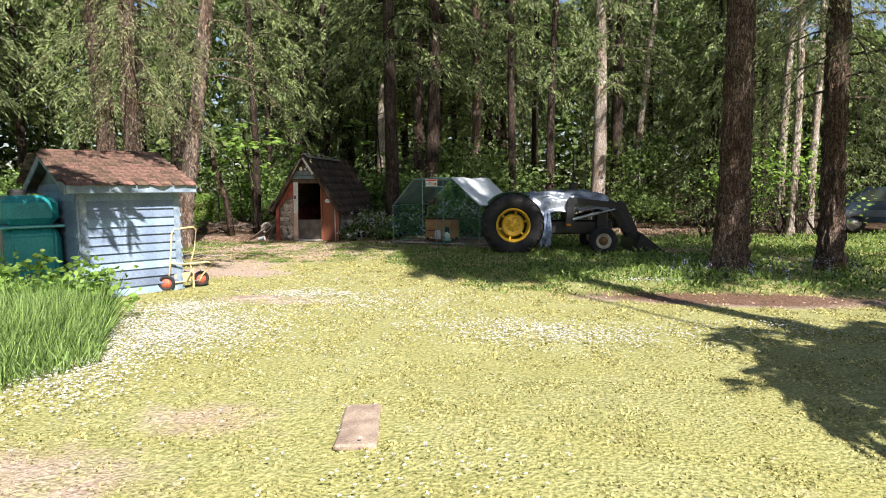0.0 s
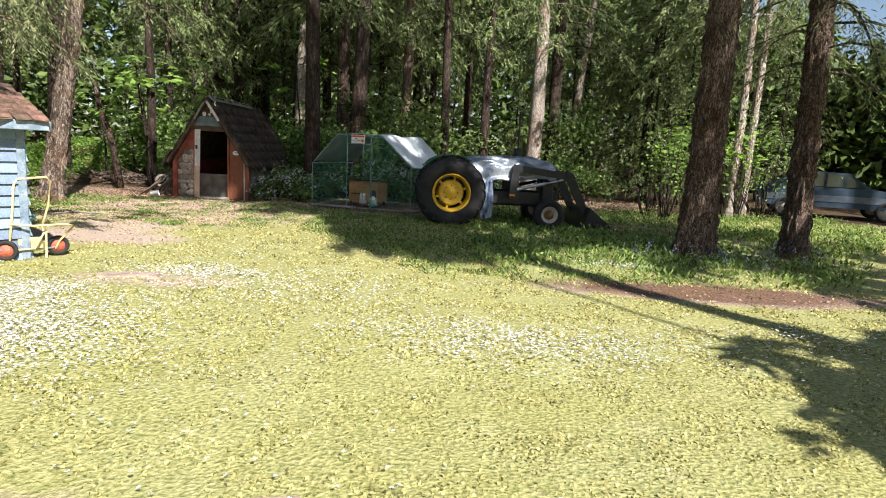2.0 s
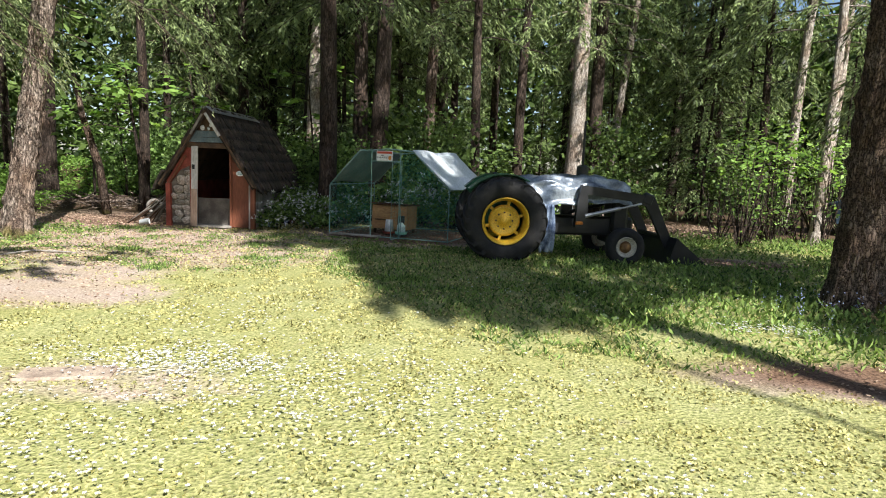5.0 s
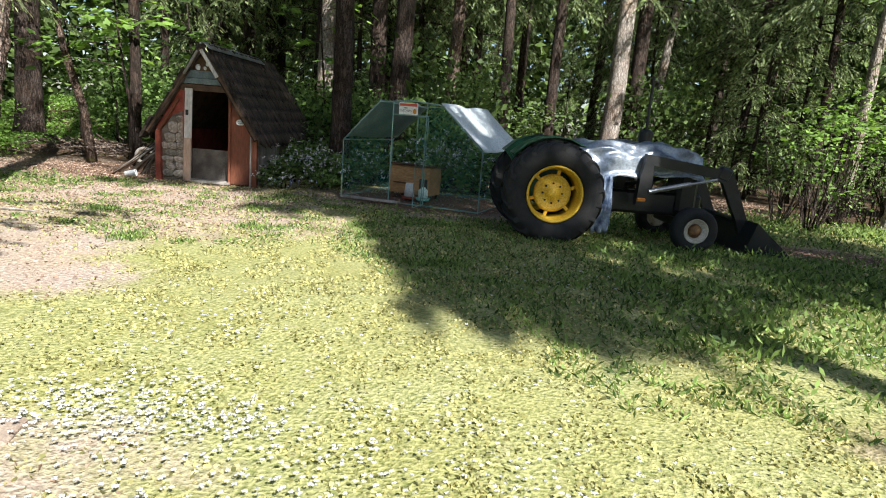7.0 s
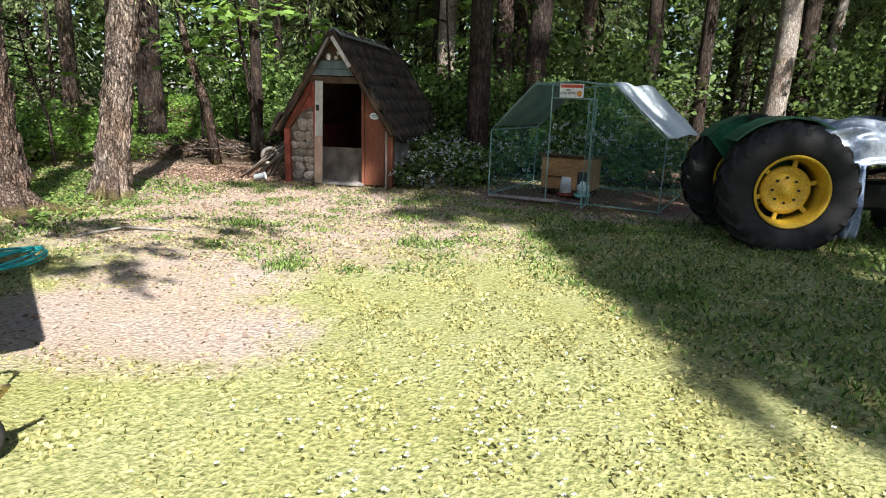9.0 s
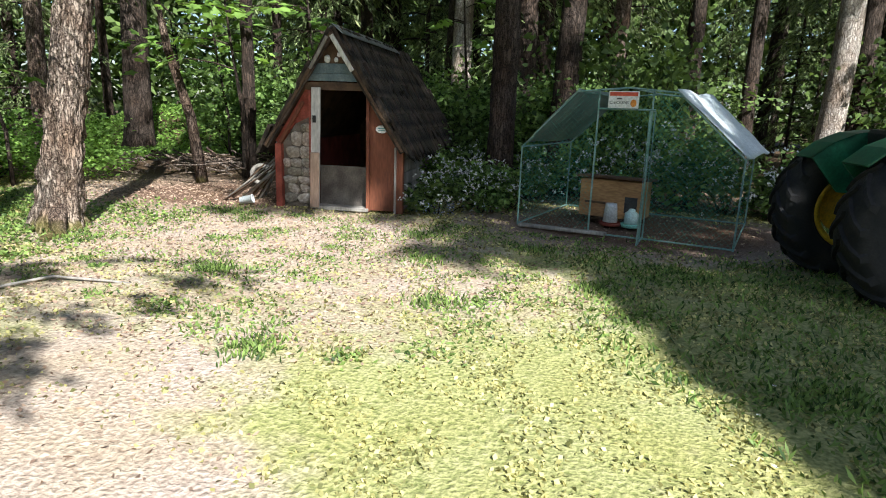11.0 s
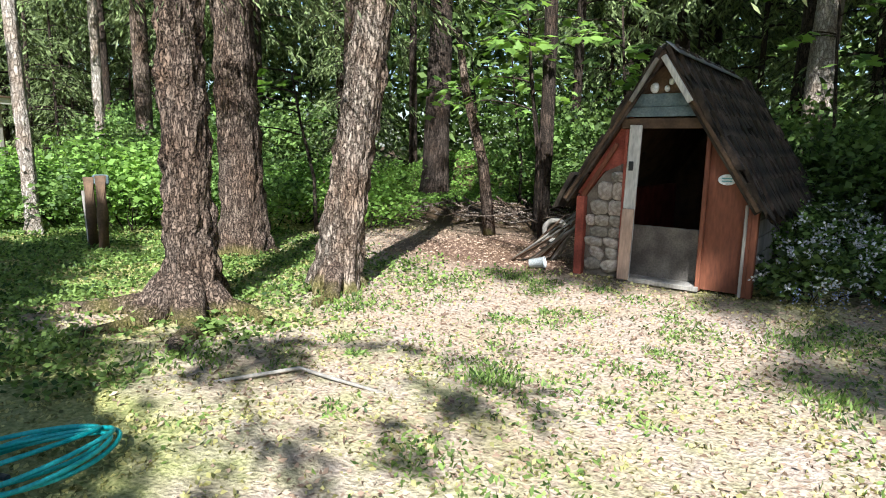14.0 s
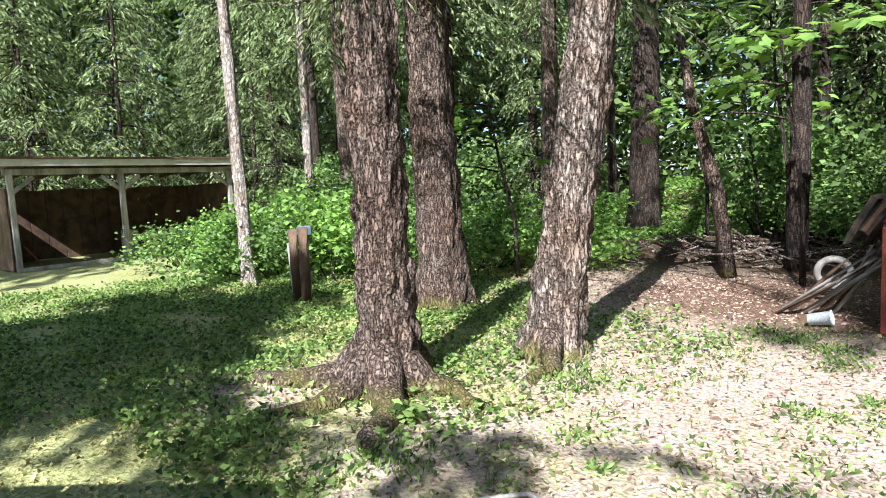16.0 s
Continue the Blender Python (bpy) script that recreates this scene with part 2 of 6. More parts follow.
    for cx, cy, rx, ry in ((0.4, 17.9, 2.1, 1.5), (5.4, 9.4, 2.0, 0.5), (-6.3, 18.6, 2.0, 1.5), (6.6, 15.6, 1.2, 0.6)):
        sub, div, ln, mr, me_ = n.new("ShaderNodeVectorMath"), n.new("ShaderNodeVectorMath"), n.new("ShaderNodeVectorMath"), n.new("ShaderNodeMapRange"), n.new("ShaderNodeMix")
        sub.operation, div.operation, ln.operation = "SUBTRACT", "DIVIDE", "LENGTH"
        sub.inputs[1].default_value, div.inputs[1].default_value = (cx, cy, 0), (rx, ry, 1000)
        mr.inputs["From Min"].default_value, mr.inputs["From Max"].default_value = 1.25, 0.7
        me_.data_type = "RGBA"
        lk(geo.outputs["Position"], sub.inputs[0])
        lk(sub.outputs["Vector"], div.inputs[0])
        lk(div.outputs["Vector"], ln.inputs[0])
        lk(ln.outputs["Value"], mr.inputs["Value"])
        lk(mr.outputs["Result"], me_.inputs["Factor"])
        lk(base, me_.inputs["A"])
        lk(earth.outputs["Color"], me_.inputs["B"])
        base = me_.outputs["Result"]
    lk(base, vary.inputs["A"])
    vary.inputs["B"].default_value = (0.92, 0.9, 0.76, 1)
    lk(vary.outputs["Result"], bsdf.inputs["Base Color"])
    bp = n.new("ShaderNodeBump")
    bp.inputs["Strength"].default_value, bp.inputs["Distance"].default_value = 0.8, 0.03
    lk(nf.outputs["Fac"], bp.inputs["Height"])
    lk(bp.outputs["Normal"], bsdf.inputs["Normal"])
    return m


BARK_FIR = bark_material("fir_bark", (0.018, 0.012, 0.009), (0.078, 0.052, 0.04), (0.24, 0.178, 0.142), 0.3, 32.0, 0.5)
# lighter bark: on the leaning fir the paleness is sunlight put into the colour
BARK_LIGHT = bark_material("light_toned_bark", (0.045, 0.031, 0.024), (0.145, 0.104, 0.082), (0.39, 0.315, 0.26), 0.26, 28.0, 0.6)
BARK_DARK = bark_material("dark_bark", (0.009, 0.007, 0.006), (0.034, 0.024, 0.018), (0.10, 0.074, 0.06), 0.25, 24.0)
BARK_PALE = bark_material("pale_bark", (0.15, 0.12, 0.10), (0.29, 0.245, 0.21), (0.52, 0.46, 0.41), 0.4, 20.0)
LEAF_LAWN = leaf_material("lawn_leaf", (0.2, 0.21, 0.07), (0.6, 0.545, 0.235), 0.3)
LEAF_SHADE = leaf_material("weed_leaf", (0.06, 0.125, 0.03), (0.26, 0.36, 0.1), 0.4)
LEAF_TALL = leaf_material("tall_grass_blade", (0.08, 0.18, 0.04), (0.3, 0.43, 0.14), 0.35)
LEAF_BROAD = leaf_material("broad_leaf", (0.055, 0.12, 0.026), (0.23, 0.35, 0.1), 0.4)
LEAF_DARK = leaf_material("dark_shrub_leaf", (0.03, 0.065, 0.018), (0.15, 0.22, 0.06), 0.38)
LEAF_MAPLE = leaf_material("maple_leaf", (0.14, 0.27, 0.045), (0.3, 0.47, 0.11), 0.48)
NEEDLE = leaf_material("conifer_needles", (0.03, 0.052, 0.02), (0.28, 0.35, 0.145), 0.38)
NEEDLE_PALE = leaf_material("grey_green_needles", (0.088, 0.116, 0.055), (0.31, 0.34, 0.165), 0.35)
PETAL_WHITE = leaf_material("white_petal", (0.75, 0.75, 0.72), (0.85, 0.85, 0.85), 0.2)
PETAL_BLUE = leaf_material("blue_petal", (0.22, 0.26, 0.5), (0.42, 0.46, 0.7), 0.3)
LITTER = leaf_material("dead_leaf_litter", (0.3, 0.19, 0.14), (0.46, 0.33, 0.24), 0.1, 0.8)
WOOD_GREY = material("weathered_wood", (0.2, 0.18, 0.16), (0.42, 0.38, 0.34), 0.85, 4, 40, 0.5, (1, 1, 0.15))
WOOD_BROWN = material("brown_plywood", (0.11, 0.034, 0.018), (0.2, 0.068, 0.035), 0.7, 3, 40, 0.3, (1, 1, 0.2))
WOOD_RED = material("faded_red_paint", (0.22, 0.045, 0.03), (0.36, 0.09, 0.06), 0.75, 5, 50, 0.4)
WOOD_WHITE = material("peeling_white_paint", (0.42, 0.4, 0.38), (0.68, 0.65, 0.61), 0.75, 5, 50, 0.4, (1, 1, 0.2), c=(0.3, 0.22, 0.16))
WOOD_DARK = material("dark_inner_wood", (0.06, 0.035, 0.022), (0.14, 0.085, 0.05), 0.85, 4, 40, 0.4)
WOOD_PLY = material("weathered_plywood", (0.3, 0.16, 0.07), (0.46, 0.27, 0.12), 0.75, 4, 45, 0.3, (0.3, 1, 1))
SHINGLE = material("mossy_wood_shingle", (0.010, 0.008, 0.006), (0.082, 0.058, 0.042), 0.95, 5, 45, 0.9, piece=True, c=(0.085, 0.085, 0.03))
SHAKE = material("needle_covered_shingle", (0.07, 0.04, 0.028), (0.2, 0.12, 0.085), 0.95, 6, 50, 0.8, piece=True, c=(0.2, 0.17, 0.06))
STONE = material("field_stone", (0.26, 0.21, 0.18), (0.5, 0.44, 0.38), 0.9, 5, 40, 0.6, piece=True)
MORTAR = material("mortar", (0.12, 0.095, 0.08), (0.22, 0.18, 0.15), 0.95, 8, 60, 0.6)
BLUE_PAINT = material("pale_blue_siding_paint", (0.14, 0.2, 0.29), (0.21, 0.285, 0.385), 0.6, 3, 50, 0.15, piece=True)
BLUE_TRIM = material("worn_blue_trim_paint", (0.13, 0.185, 0.25), (0.25, 0.31, 0.37), 0.65, 7, 50, 0.25, c=(0.5, 0.49, 0.46))
SLATE_PAINT = material("slate_blue_board", (0.09, 0.13, 0.15), (0.17, 0.21, 0.22), 0.75, 5, 50, 0.3, c=(0.35, 0.34, 0.32))
TEAL = material("teal_plastic", (0.015, 0.22, 0.24), (0.03, 0.32, 0.33), 0.4, 2, 40, 0.05)
CREAM_STEEL = material("cream_painted_tube", (0.62, 0.45, 0.2), (0.78, 0.62, 0.34), 0.5, 8, 60, 0.1, c=(0.4, 0.18, 0.08))
RED_RIM = material("faded_red_wheel", (0.4, 0.08, 0.05), (0.52, 0.14, 0.08), 0.6, 8, 50, 0.1)
RUBBER = material("tyre_rubber", (0.009, 0.009, 0.010), (0.024, 0.022, 0.021), 0.75, 6, 60, 0.3)
YELLOW = material("yellow_rim_paint", (0.62, 0.36, 0.02), (0.72, 0.46, 0.04), 0.5, 5, 50, 0.1, c=(0.35, 0.2, 0.05))
RIM_GREY = material("dusty_rim", (0.4, 0.36, 0.3), (0.6, 0.55, 0.47), 0.6, 6, 50, 0.1, c=(0.3, 0.14, 0.06))
GREEN_STEEL = material("green_tractor_paint", (0.01, 0.07, 0.035), (0.02, 0.12, 0.06), 0.4, 4, 50, 0.1)
BLACK_STEEL = material("black_loader_paint", (0.007, 0.007, 0.009), (0.018, 0.018, 0.019), 0.4, 4, 50, 0.15)
STEEL = material("bare_steel", (0.35, 0.35, 0.36), (0.55, 0.55, 0.56), 0.4, 8, 60, 0.1, metal=0.8)
TARP_SILVER = material("silver_tarp", (0.07, 0.09, 0.125), (0.36, 0.4, 0.45), 0.34, 3, 30, 0.25, metal=0.4)
# one run tarp in two tones: sunlit slope pale, shaded underside dark
TARP_SUNLIT = material("sunlit_tone_tarp", (0.5, 0.55, 0.58), (0.7, 0.73, 0.75), 0.5, 2, 30, 0.1)
TARP_SHADED = material("shaded_tone_tarp", (0.17, 0.24, 0.22), (0.27, 0.34, 0.32), 0.55, 2, 30, 0.1)
TARP_BLUE = material("blue_white_cloth", (0.03, 0.05, 0.1), (0.2, 0.25, 0.33), 0.6, 9, 40, 0.2)
GALV = material("green_coated_tube", (0.13, 0.26, 0.23), (0.26, 0.38, 0.35), 0.45, 6, 50, 0.1)
WIRE = material("green_wire_mesh", (0.04, 0.26, 0.2), (0.09, 0.4, 0.32), 0.5, 6, 50, 0.0)
SIGN_WHITE = material("sign_white", (0.7, 0.7, 0.68), (0.8, 0.8, 0.78), 0.5, 6, 50, 0.0)
SIGN_RED = material("sign_red", (0.5, 0.06, 0.03), (0.6, 0.1, 0.05), 0.5, 6, 50, 0.0)
SIGN_ORANGE = material("sign_orange", (0.6, 0.2, 0.02), (0.7, 0.28, 0.05), 0.5, 6, 50, 0.0)
SIGN_TEAL = material("plaque_teal", (0.12, 0.3, 0.32), (0.2, 0.4, 0.4), 0.5, 6, 50, 0.0)
INK = material("dark_ink", (0.02, 0.02, 0.025), (0.05, 0.05, 0.05), 0.6, 6, 50, 0.0)
PLASTIC_WHITE = material("white_plastic", (0.65, 0.67, 0.68), (0.78, 0.79, 0.8), 0.4, 4, 50, 0.0)
PLASTIC_AQUA = material("aqua_plastic", (0.2, 0.55, 0.45), (0.3, 0.65, 0.55), 0.35, 4, 50, 0.0)
HOSE = material("teal_hose", (0.02, 0.35, 0.36), (0.06, 0.5, 0.5), 0.35, 5, 60, 0.0)
CAR_PAINT = material("dark_blue_car_paint", (0.02, 0.035, 0.055), (0.035, 0.055, 0.08), 0.6, 3, 60, 0.0, spec=0.15)
GLASS_DARK = material("dark_window_glass", (0.02, 0.03, 0.035), (0.03, 0.045, 0.05), 0.05, 3, 60, 0.0, spec=0.8)
CONCRETE = material("pinkish_concrete", (0.24, 0.18, 0.14), (0.38, 0.3, 0.23), 0.9, 8, 70, 0.5)


# ---- builders ----
def mesh_np(name, v, f):
    me = bpy.data.meshes.new(name)
    v, f = np.asarray(v, np.float32), np.asarray(f, np.int32)
    k = f.shape[1]
    me.vertices.add(len(v))
    me.vertices.foreach_set("co", v.ravel())
    me.loops.add(f.size)
    me.loops.foreach_set("vertex_index", f.ravel())
    me.polygons.add(len(f))
    me.polygons.foreach_set("loop_start", np.arange(0, f.size, k, dtype=np.int32))
    me.update(calc_edges=True)
    return me


def shade_smooth(me):
    me.polygons.foreach_set("use_smooth", np.ones(len(me.polygons), dtype=bool))
    me.update()


def part_mesh(name, me, mat, parent=None, label="", smooth=False):
    if not me.materials:
        me.materials.append(mat)
    if smooth:
        shade_smooth(me)
    ob = new(name, me)
    ob.parent = parent
    if label:
        tagged(ob, label)
    return ob


def part(name, bm, mat, parent=None, label="", smooth=False):
    me = bpy.data.meshes.new(name)
    bmesh.ops.recalc_face_normals(bm, faces=bm.faces)
    bm.to_mesh(me)
    bm.free()
    return part_mesh(name, me, mat, parent, label, smooth)


def thing(name, m, label, category, group="", kind=""):
    ob = new(name)
    ob.matrix_basis = m
    ob.empty_display_size = 0.1
    return tagged(ob, label, category, group, kind)


def box(sx, sy, sz, at=(0, 0, 0), rot=(0, 0, 0), bev=0.006, taper=1.0):
    """A bevelled box centred at a place."""
    bm = bmesh.new()
    bmesh.ops.create_cube(bm, size=1)
    for v in bm.verts:
        k = taper if v.co.z > 0 else 1
        v.co = Vector((v.co.x * sx * k, v.co.y * sy * k, v.co.z * sz))
    if bev:
        bmesh.ops.bevel(bm, geom=bm.edges[:], offset=min(bev, 0.3 * min(sx, sy, sz)), segments=1, affect="EDGES")
    bm.transform(pose(*at, *rot))
    return bm


def joined(*bms):
    out = bmesh.new()
    for b in bms:
        me = bpy.data.meshes.new("tmp")
        b.to_mesh(me)
        b.free()
        out.from_mesh(me)
        bpy.data.meshes.remove(me)
    return out


def tube(points, r, seg=8, closed=False, taper=1.0):
    """A round tube along points."""
    bm = bmesh.new()
    pts = [Vector(p) for p in points]
    rings = []
    n = len(pts)
    for i, p in enumerate(pts):
        a, b = pts[max(i - 1, 0)] if not closed else pts[i - 1], pts[min(i + 1, n - 1)] if not closed else pts[(i + 1) % n]
        q = (b - a).to_track_quat("Z", "Y")
        rr = r * (1 + (taper - 1) * i / max(n - 1, 1))
        rings.append([bm.verts.new(p + q @ Vector((rr * math.cos(2 * math.pi * k / seg), rr * math.sin(2 * math.pi * k / seg), 0))) for k in range(seg)])
    last = n if closed else n - 1
    for i in range(last):
        a, b = rings[i], rings[(i + 1) % n]
        for k in range(seg):
            bm.faces.new((a[k], a[(k + 1) % seg], b[(k + 1) % seg], b[k]))
    if not closed:
        bm.faces.new(rings[0][::-1])
        bm.faces.new(rings[-1])
    return bm


def lathe(profile, seg=40, axis="y"):
    """A profile of (radius, along) spun about an axis."""
    bm = bmesh.new()
    rings = []
    for r, h in profile:
        ring = []
        for k in range(seg):
            a = 2 * math.pi * k / seg
            c, s = r * math.cos(a), r * math.sin(a)
            ring.append(bm.verts.new((c, h, s) if axis == "y" else (c, s, h)))
        rings.append(ring)
    for a, b in zip(rings, rings[1:]):
        for k in range(seg):
            bm.faces.new((a[k], a[(k + 1) % seg], b[(k + 1) % seg], b[k]))
    bmesh.ops.remove_doubles(bm, verts=bm.verts, dist=1e-5)
    return bm


def leaf_arrays(p, axis, length, width, rng, fold=0.25):
    """One folded four-cornered leaf at each place, pointing along axis."""
    n = len(p)
    axis = axis / np.linalg.norm(axis, axis=1, keepdims=True)
    side = np.cross(axis, rng.normal(size=(n, 3)))
    side /= np.linalg.norm(side, axis=1, keepdims=True) + 1e-9
    up = np.cross(side, axis)
    length, width = np.broadcast_to(length, n)[:, None], np.broadcast_to(width, n)[:, None]
    mid = p + axis * length * 0.5
    v = np.stack([p, mid + side * width * 0.5 + up * width * fold, p + axis * length, mid - side * width * 0.5 + up * width * fold], 1)
    return v.reshape(-1, 3), np.arange(4 * n).reshape(-1, 4)


def palmate_arrays(p, axis, length, rng):
    """A five-lobed leaf at each place: a fan of triangles round the stalk's end."""
    n = len(p)
    axis = axis / np.linalg.norm(axis, axis=1, keepdims=True)
    flat = np.array((0, 0, 1.0)) + rng.normal(0, 0.3, (n, 3))
    side = np.cross(axis, flat)
    side /= np.linalg.norm(side, axis=1, keepdims=True) + 1e-9
    up = np.cross(side, axis)
    rim = [(0.0, 0.1), (0.42, 0.02), (0.34, 0.26), (0.56, 0.5), (0.27, 0.56), (0.0, 1.0), (-0.27, 0.56), (-0.56, 0.5), (-0.34, 0.26), (-0.42, 0.02)]
    k = length[:, None]
    v = [p + axis * k * 0.3 + up * k * 0.05] + [p + side * k * a + axis * k * b - up * k * 0.12 * abs(a) for a, b in rim]
    f = np.array([(0, 1 + i, 1 + (i + 1) % 10) for i in range(10)])
    return np.stack(v, 1).reshape(-1, 3), (np.arange(n)[:, None, None] * 11 + f[None]).reshape(-1, 3)


def leaves(name, p, axis, length, width, mat, rng, parent=None, label=""):
    v, f = leaf_arrays(p, axis, length, width, rng)
    return part_mesh(name, mesh_np(name, v, f), mat, parent, label)


# ---- ground ----
def bank(x, y):
    """The rise of the ground in the clearing behind the dead snag."""
    return 1.15 * np.exp(-(((x + 13.6) / 2.6) ** 2 + ((y - 27.6) / 2.2) ** 2))


def ground():
    def steps(lo, hi, fine, far):
        a = list(np.arange(lo, hi + 1e-6, fine))
        g, d = fine, hi
        out = []
        while d < far:
            g *= 1.35
            d += g
            out.append(d)
        low, g, d = [], fine, lo
        while d > -far:
            g *= 1.35
            d -= g
            low.append(d)
        return np.array(low[::-1] + a + out)

    xs, ys = steps(-22, 14, 0.2, 600), steps(-4, 26, 0.2, 600)
    gx, gy = np.meshgrid(xs, ys)
    gz = np.array([0.05 * noise.noise((x * 0.5, y * 0.5, 0)) + 0.018 * noise.noise((x * 2.3, y * 2.3, 3)) for x, y in zip(gx.ravel(), gy.ravel())])
    far = np.hypot(gx.ravel(), gy.ravel() - 10)
    gz = gz * np.clip(1.2 - far / 60, 0, 1) - 0.012
    gz += bank(gx.ravel(), gy.ravel())
    # a low hummock of roots and litter in the trees behind the two firs
    gz += 0.35 * np.exp(-(((gx.ravel() + 8.6) / 1.6) ** 2 + ((gy.ravel() - 21.8) / 1.0) ** 2))
    nx, ny = len(xs), len(ys)
    idx = np.arange(nx * ny).reshape(ny, nx)
    f = np.stack([idx[:-1, :-1], idx[:-1, 1:], idx[1:, 1:], idx[1:, :-1]], -1).reshape(-1, 4)
    ob = part_mesh("ground", mesh_np("ground", np.stack([gx.ravel(), gy.ravel(), gz], 1), f), ground_material(), smooth=True)
    tagged(ob, "sunlit mossy lawn with bare brown soil patches", "ground", kind="structure")


def height(x, y):
    return np.array([0.05 * noise.noise((a * 0.5, b * 0.5, 0)) + 0.018 * noise.noise((a * 2.3, b * 2.3, 3)) for a, b in zip(x, y)]) - 0.012


def in_view(x, y):
    """The yard that the walk looks over, as a stretch of the plan."""
    return (y > 1.5) & (x > -18) & (x < 0.62 * y + 3.0) & (x > -0.95 * y + 0.5)


def lawn():
    rng = np.random.default_rng(3)
    n = 900000
    y = 2.2 + 17.5 * rng.random(n) ** 1.25
    x = -18 + 29 * rng.random(n)
    keep = in_view(x, y) & (rng.random(n) > bare(x, y) * 1.06)
    tufts = np.array([noise.noise((a * 3.1, b * 3.1, 7)) for a, b in zip(x, y)])
    keep &= rng.random(n) < 0.4 + 1.25 * tufts
    # the wooded edge on the shaded side grows taller weeds instead
    keep &= ~((x > 3.2) & (y > 9.8) & (rng.random(n) < 0.6))
    x, y = x[keep], y[keep]
    z = height(x, y)
    n = len(x)
    axis = np.stack([rng.normal(size=n), rng.normal(size=n), 0.15 + 0.5 * rng.random(n)], 1)
    length = (0.013 + 0.017 * rng.random(n)) * np.clip(0.6 + 0.06 * y, 0.8, 1.7)
    ob = leaves("lawn_grass", np.stack([x, y, z], 1), axis, length, length * 0.75, LEAF_LAWN, rng)
    tagged(ob, "short yellow-green moss, clover and grass of the lawn", "grass", kind="stuff")


def daisies():
    rng = np.random.default_rng(5)
    spots = [(-1.15, 6.5, 1.15, 0.9, 3000), (-1.1, 5.5, 0.55, 1.0, 650), (-1.7, 7.7, 0.7, 0.5, 800), (-0.6, 9.0, 0.8, 0.35, 600), (2.9, 7.0, 1.4, 0.6, 1300), (-0.7, 4.7, 0.5, 0.6, 300), (5.2, 7.4, 1.2, 0.4, 220), (0.3, 5.6, 2.2, 2.0, 300),
             (0.6, 8.4, 1.6, 1.0, 900), (-0.6, 10.2, 1.1, 0.7, 200), (4.7, 10.7, 0.7, 0.25, 200), (3.0, 12.4, 2.2, 1.2, 140), (2.2, 3.6, 0.8, 0.5, 90)]
    px = np.concatenate([rng.normal(cx, sx * 0.55, n) for cx, cy, sx, sy, n in spots])
    py = np.concatenate([rng.normal(cy, sy * 0.55, n) for cx, cy, sx, sy, n in spots])
    pz = height(px, py) + 0.03 + 0.03 * rng.random(len(px))
    c = np.repeat(np.stack([px, py, pz], 1), 6, 0)
    n = len(c)
    a = np.tile(np.arange(6) * math.pi / 3, len(px)) + rng.normal(0, 0.1, n)
    axis = np.stack([np.cos(a), np.sin(a), 0.15 + 0.1 * rng.random(n)], 1)
    ob = leaves("daisies", c, axis, 0.013, 0.010, PETAL_WHITE, rng)
    tagged(ob, "small white daisies scattered over the lawn", "flowers", kind="stuff")


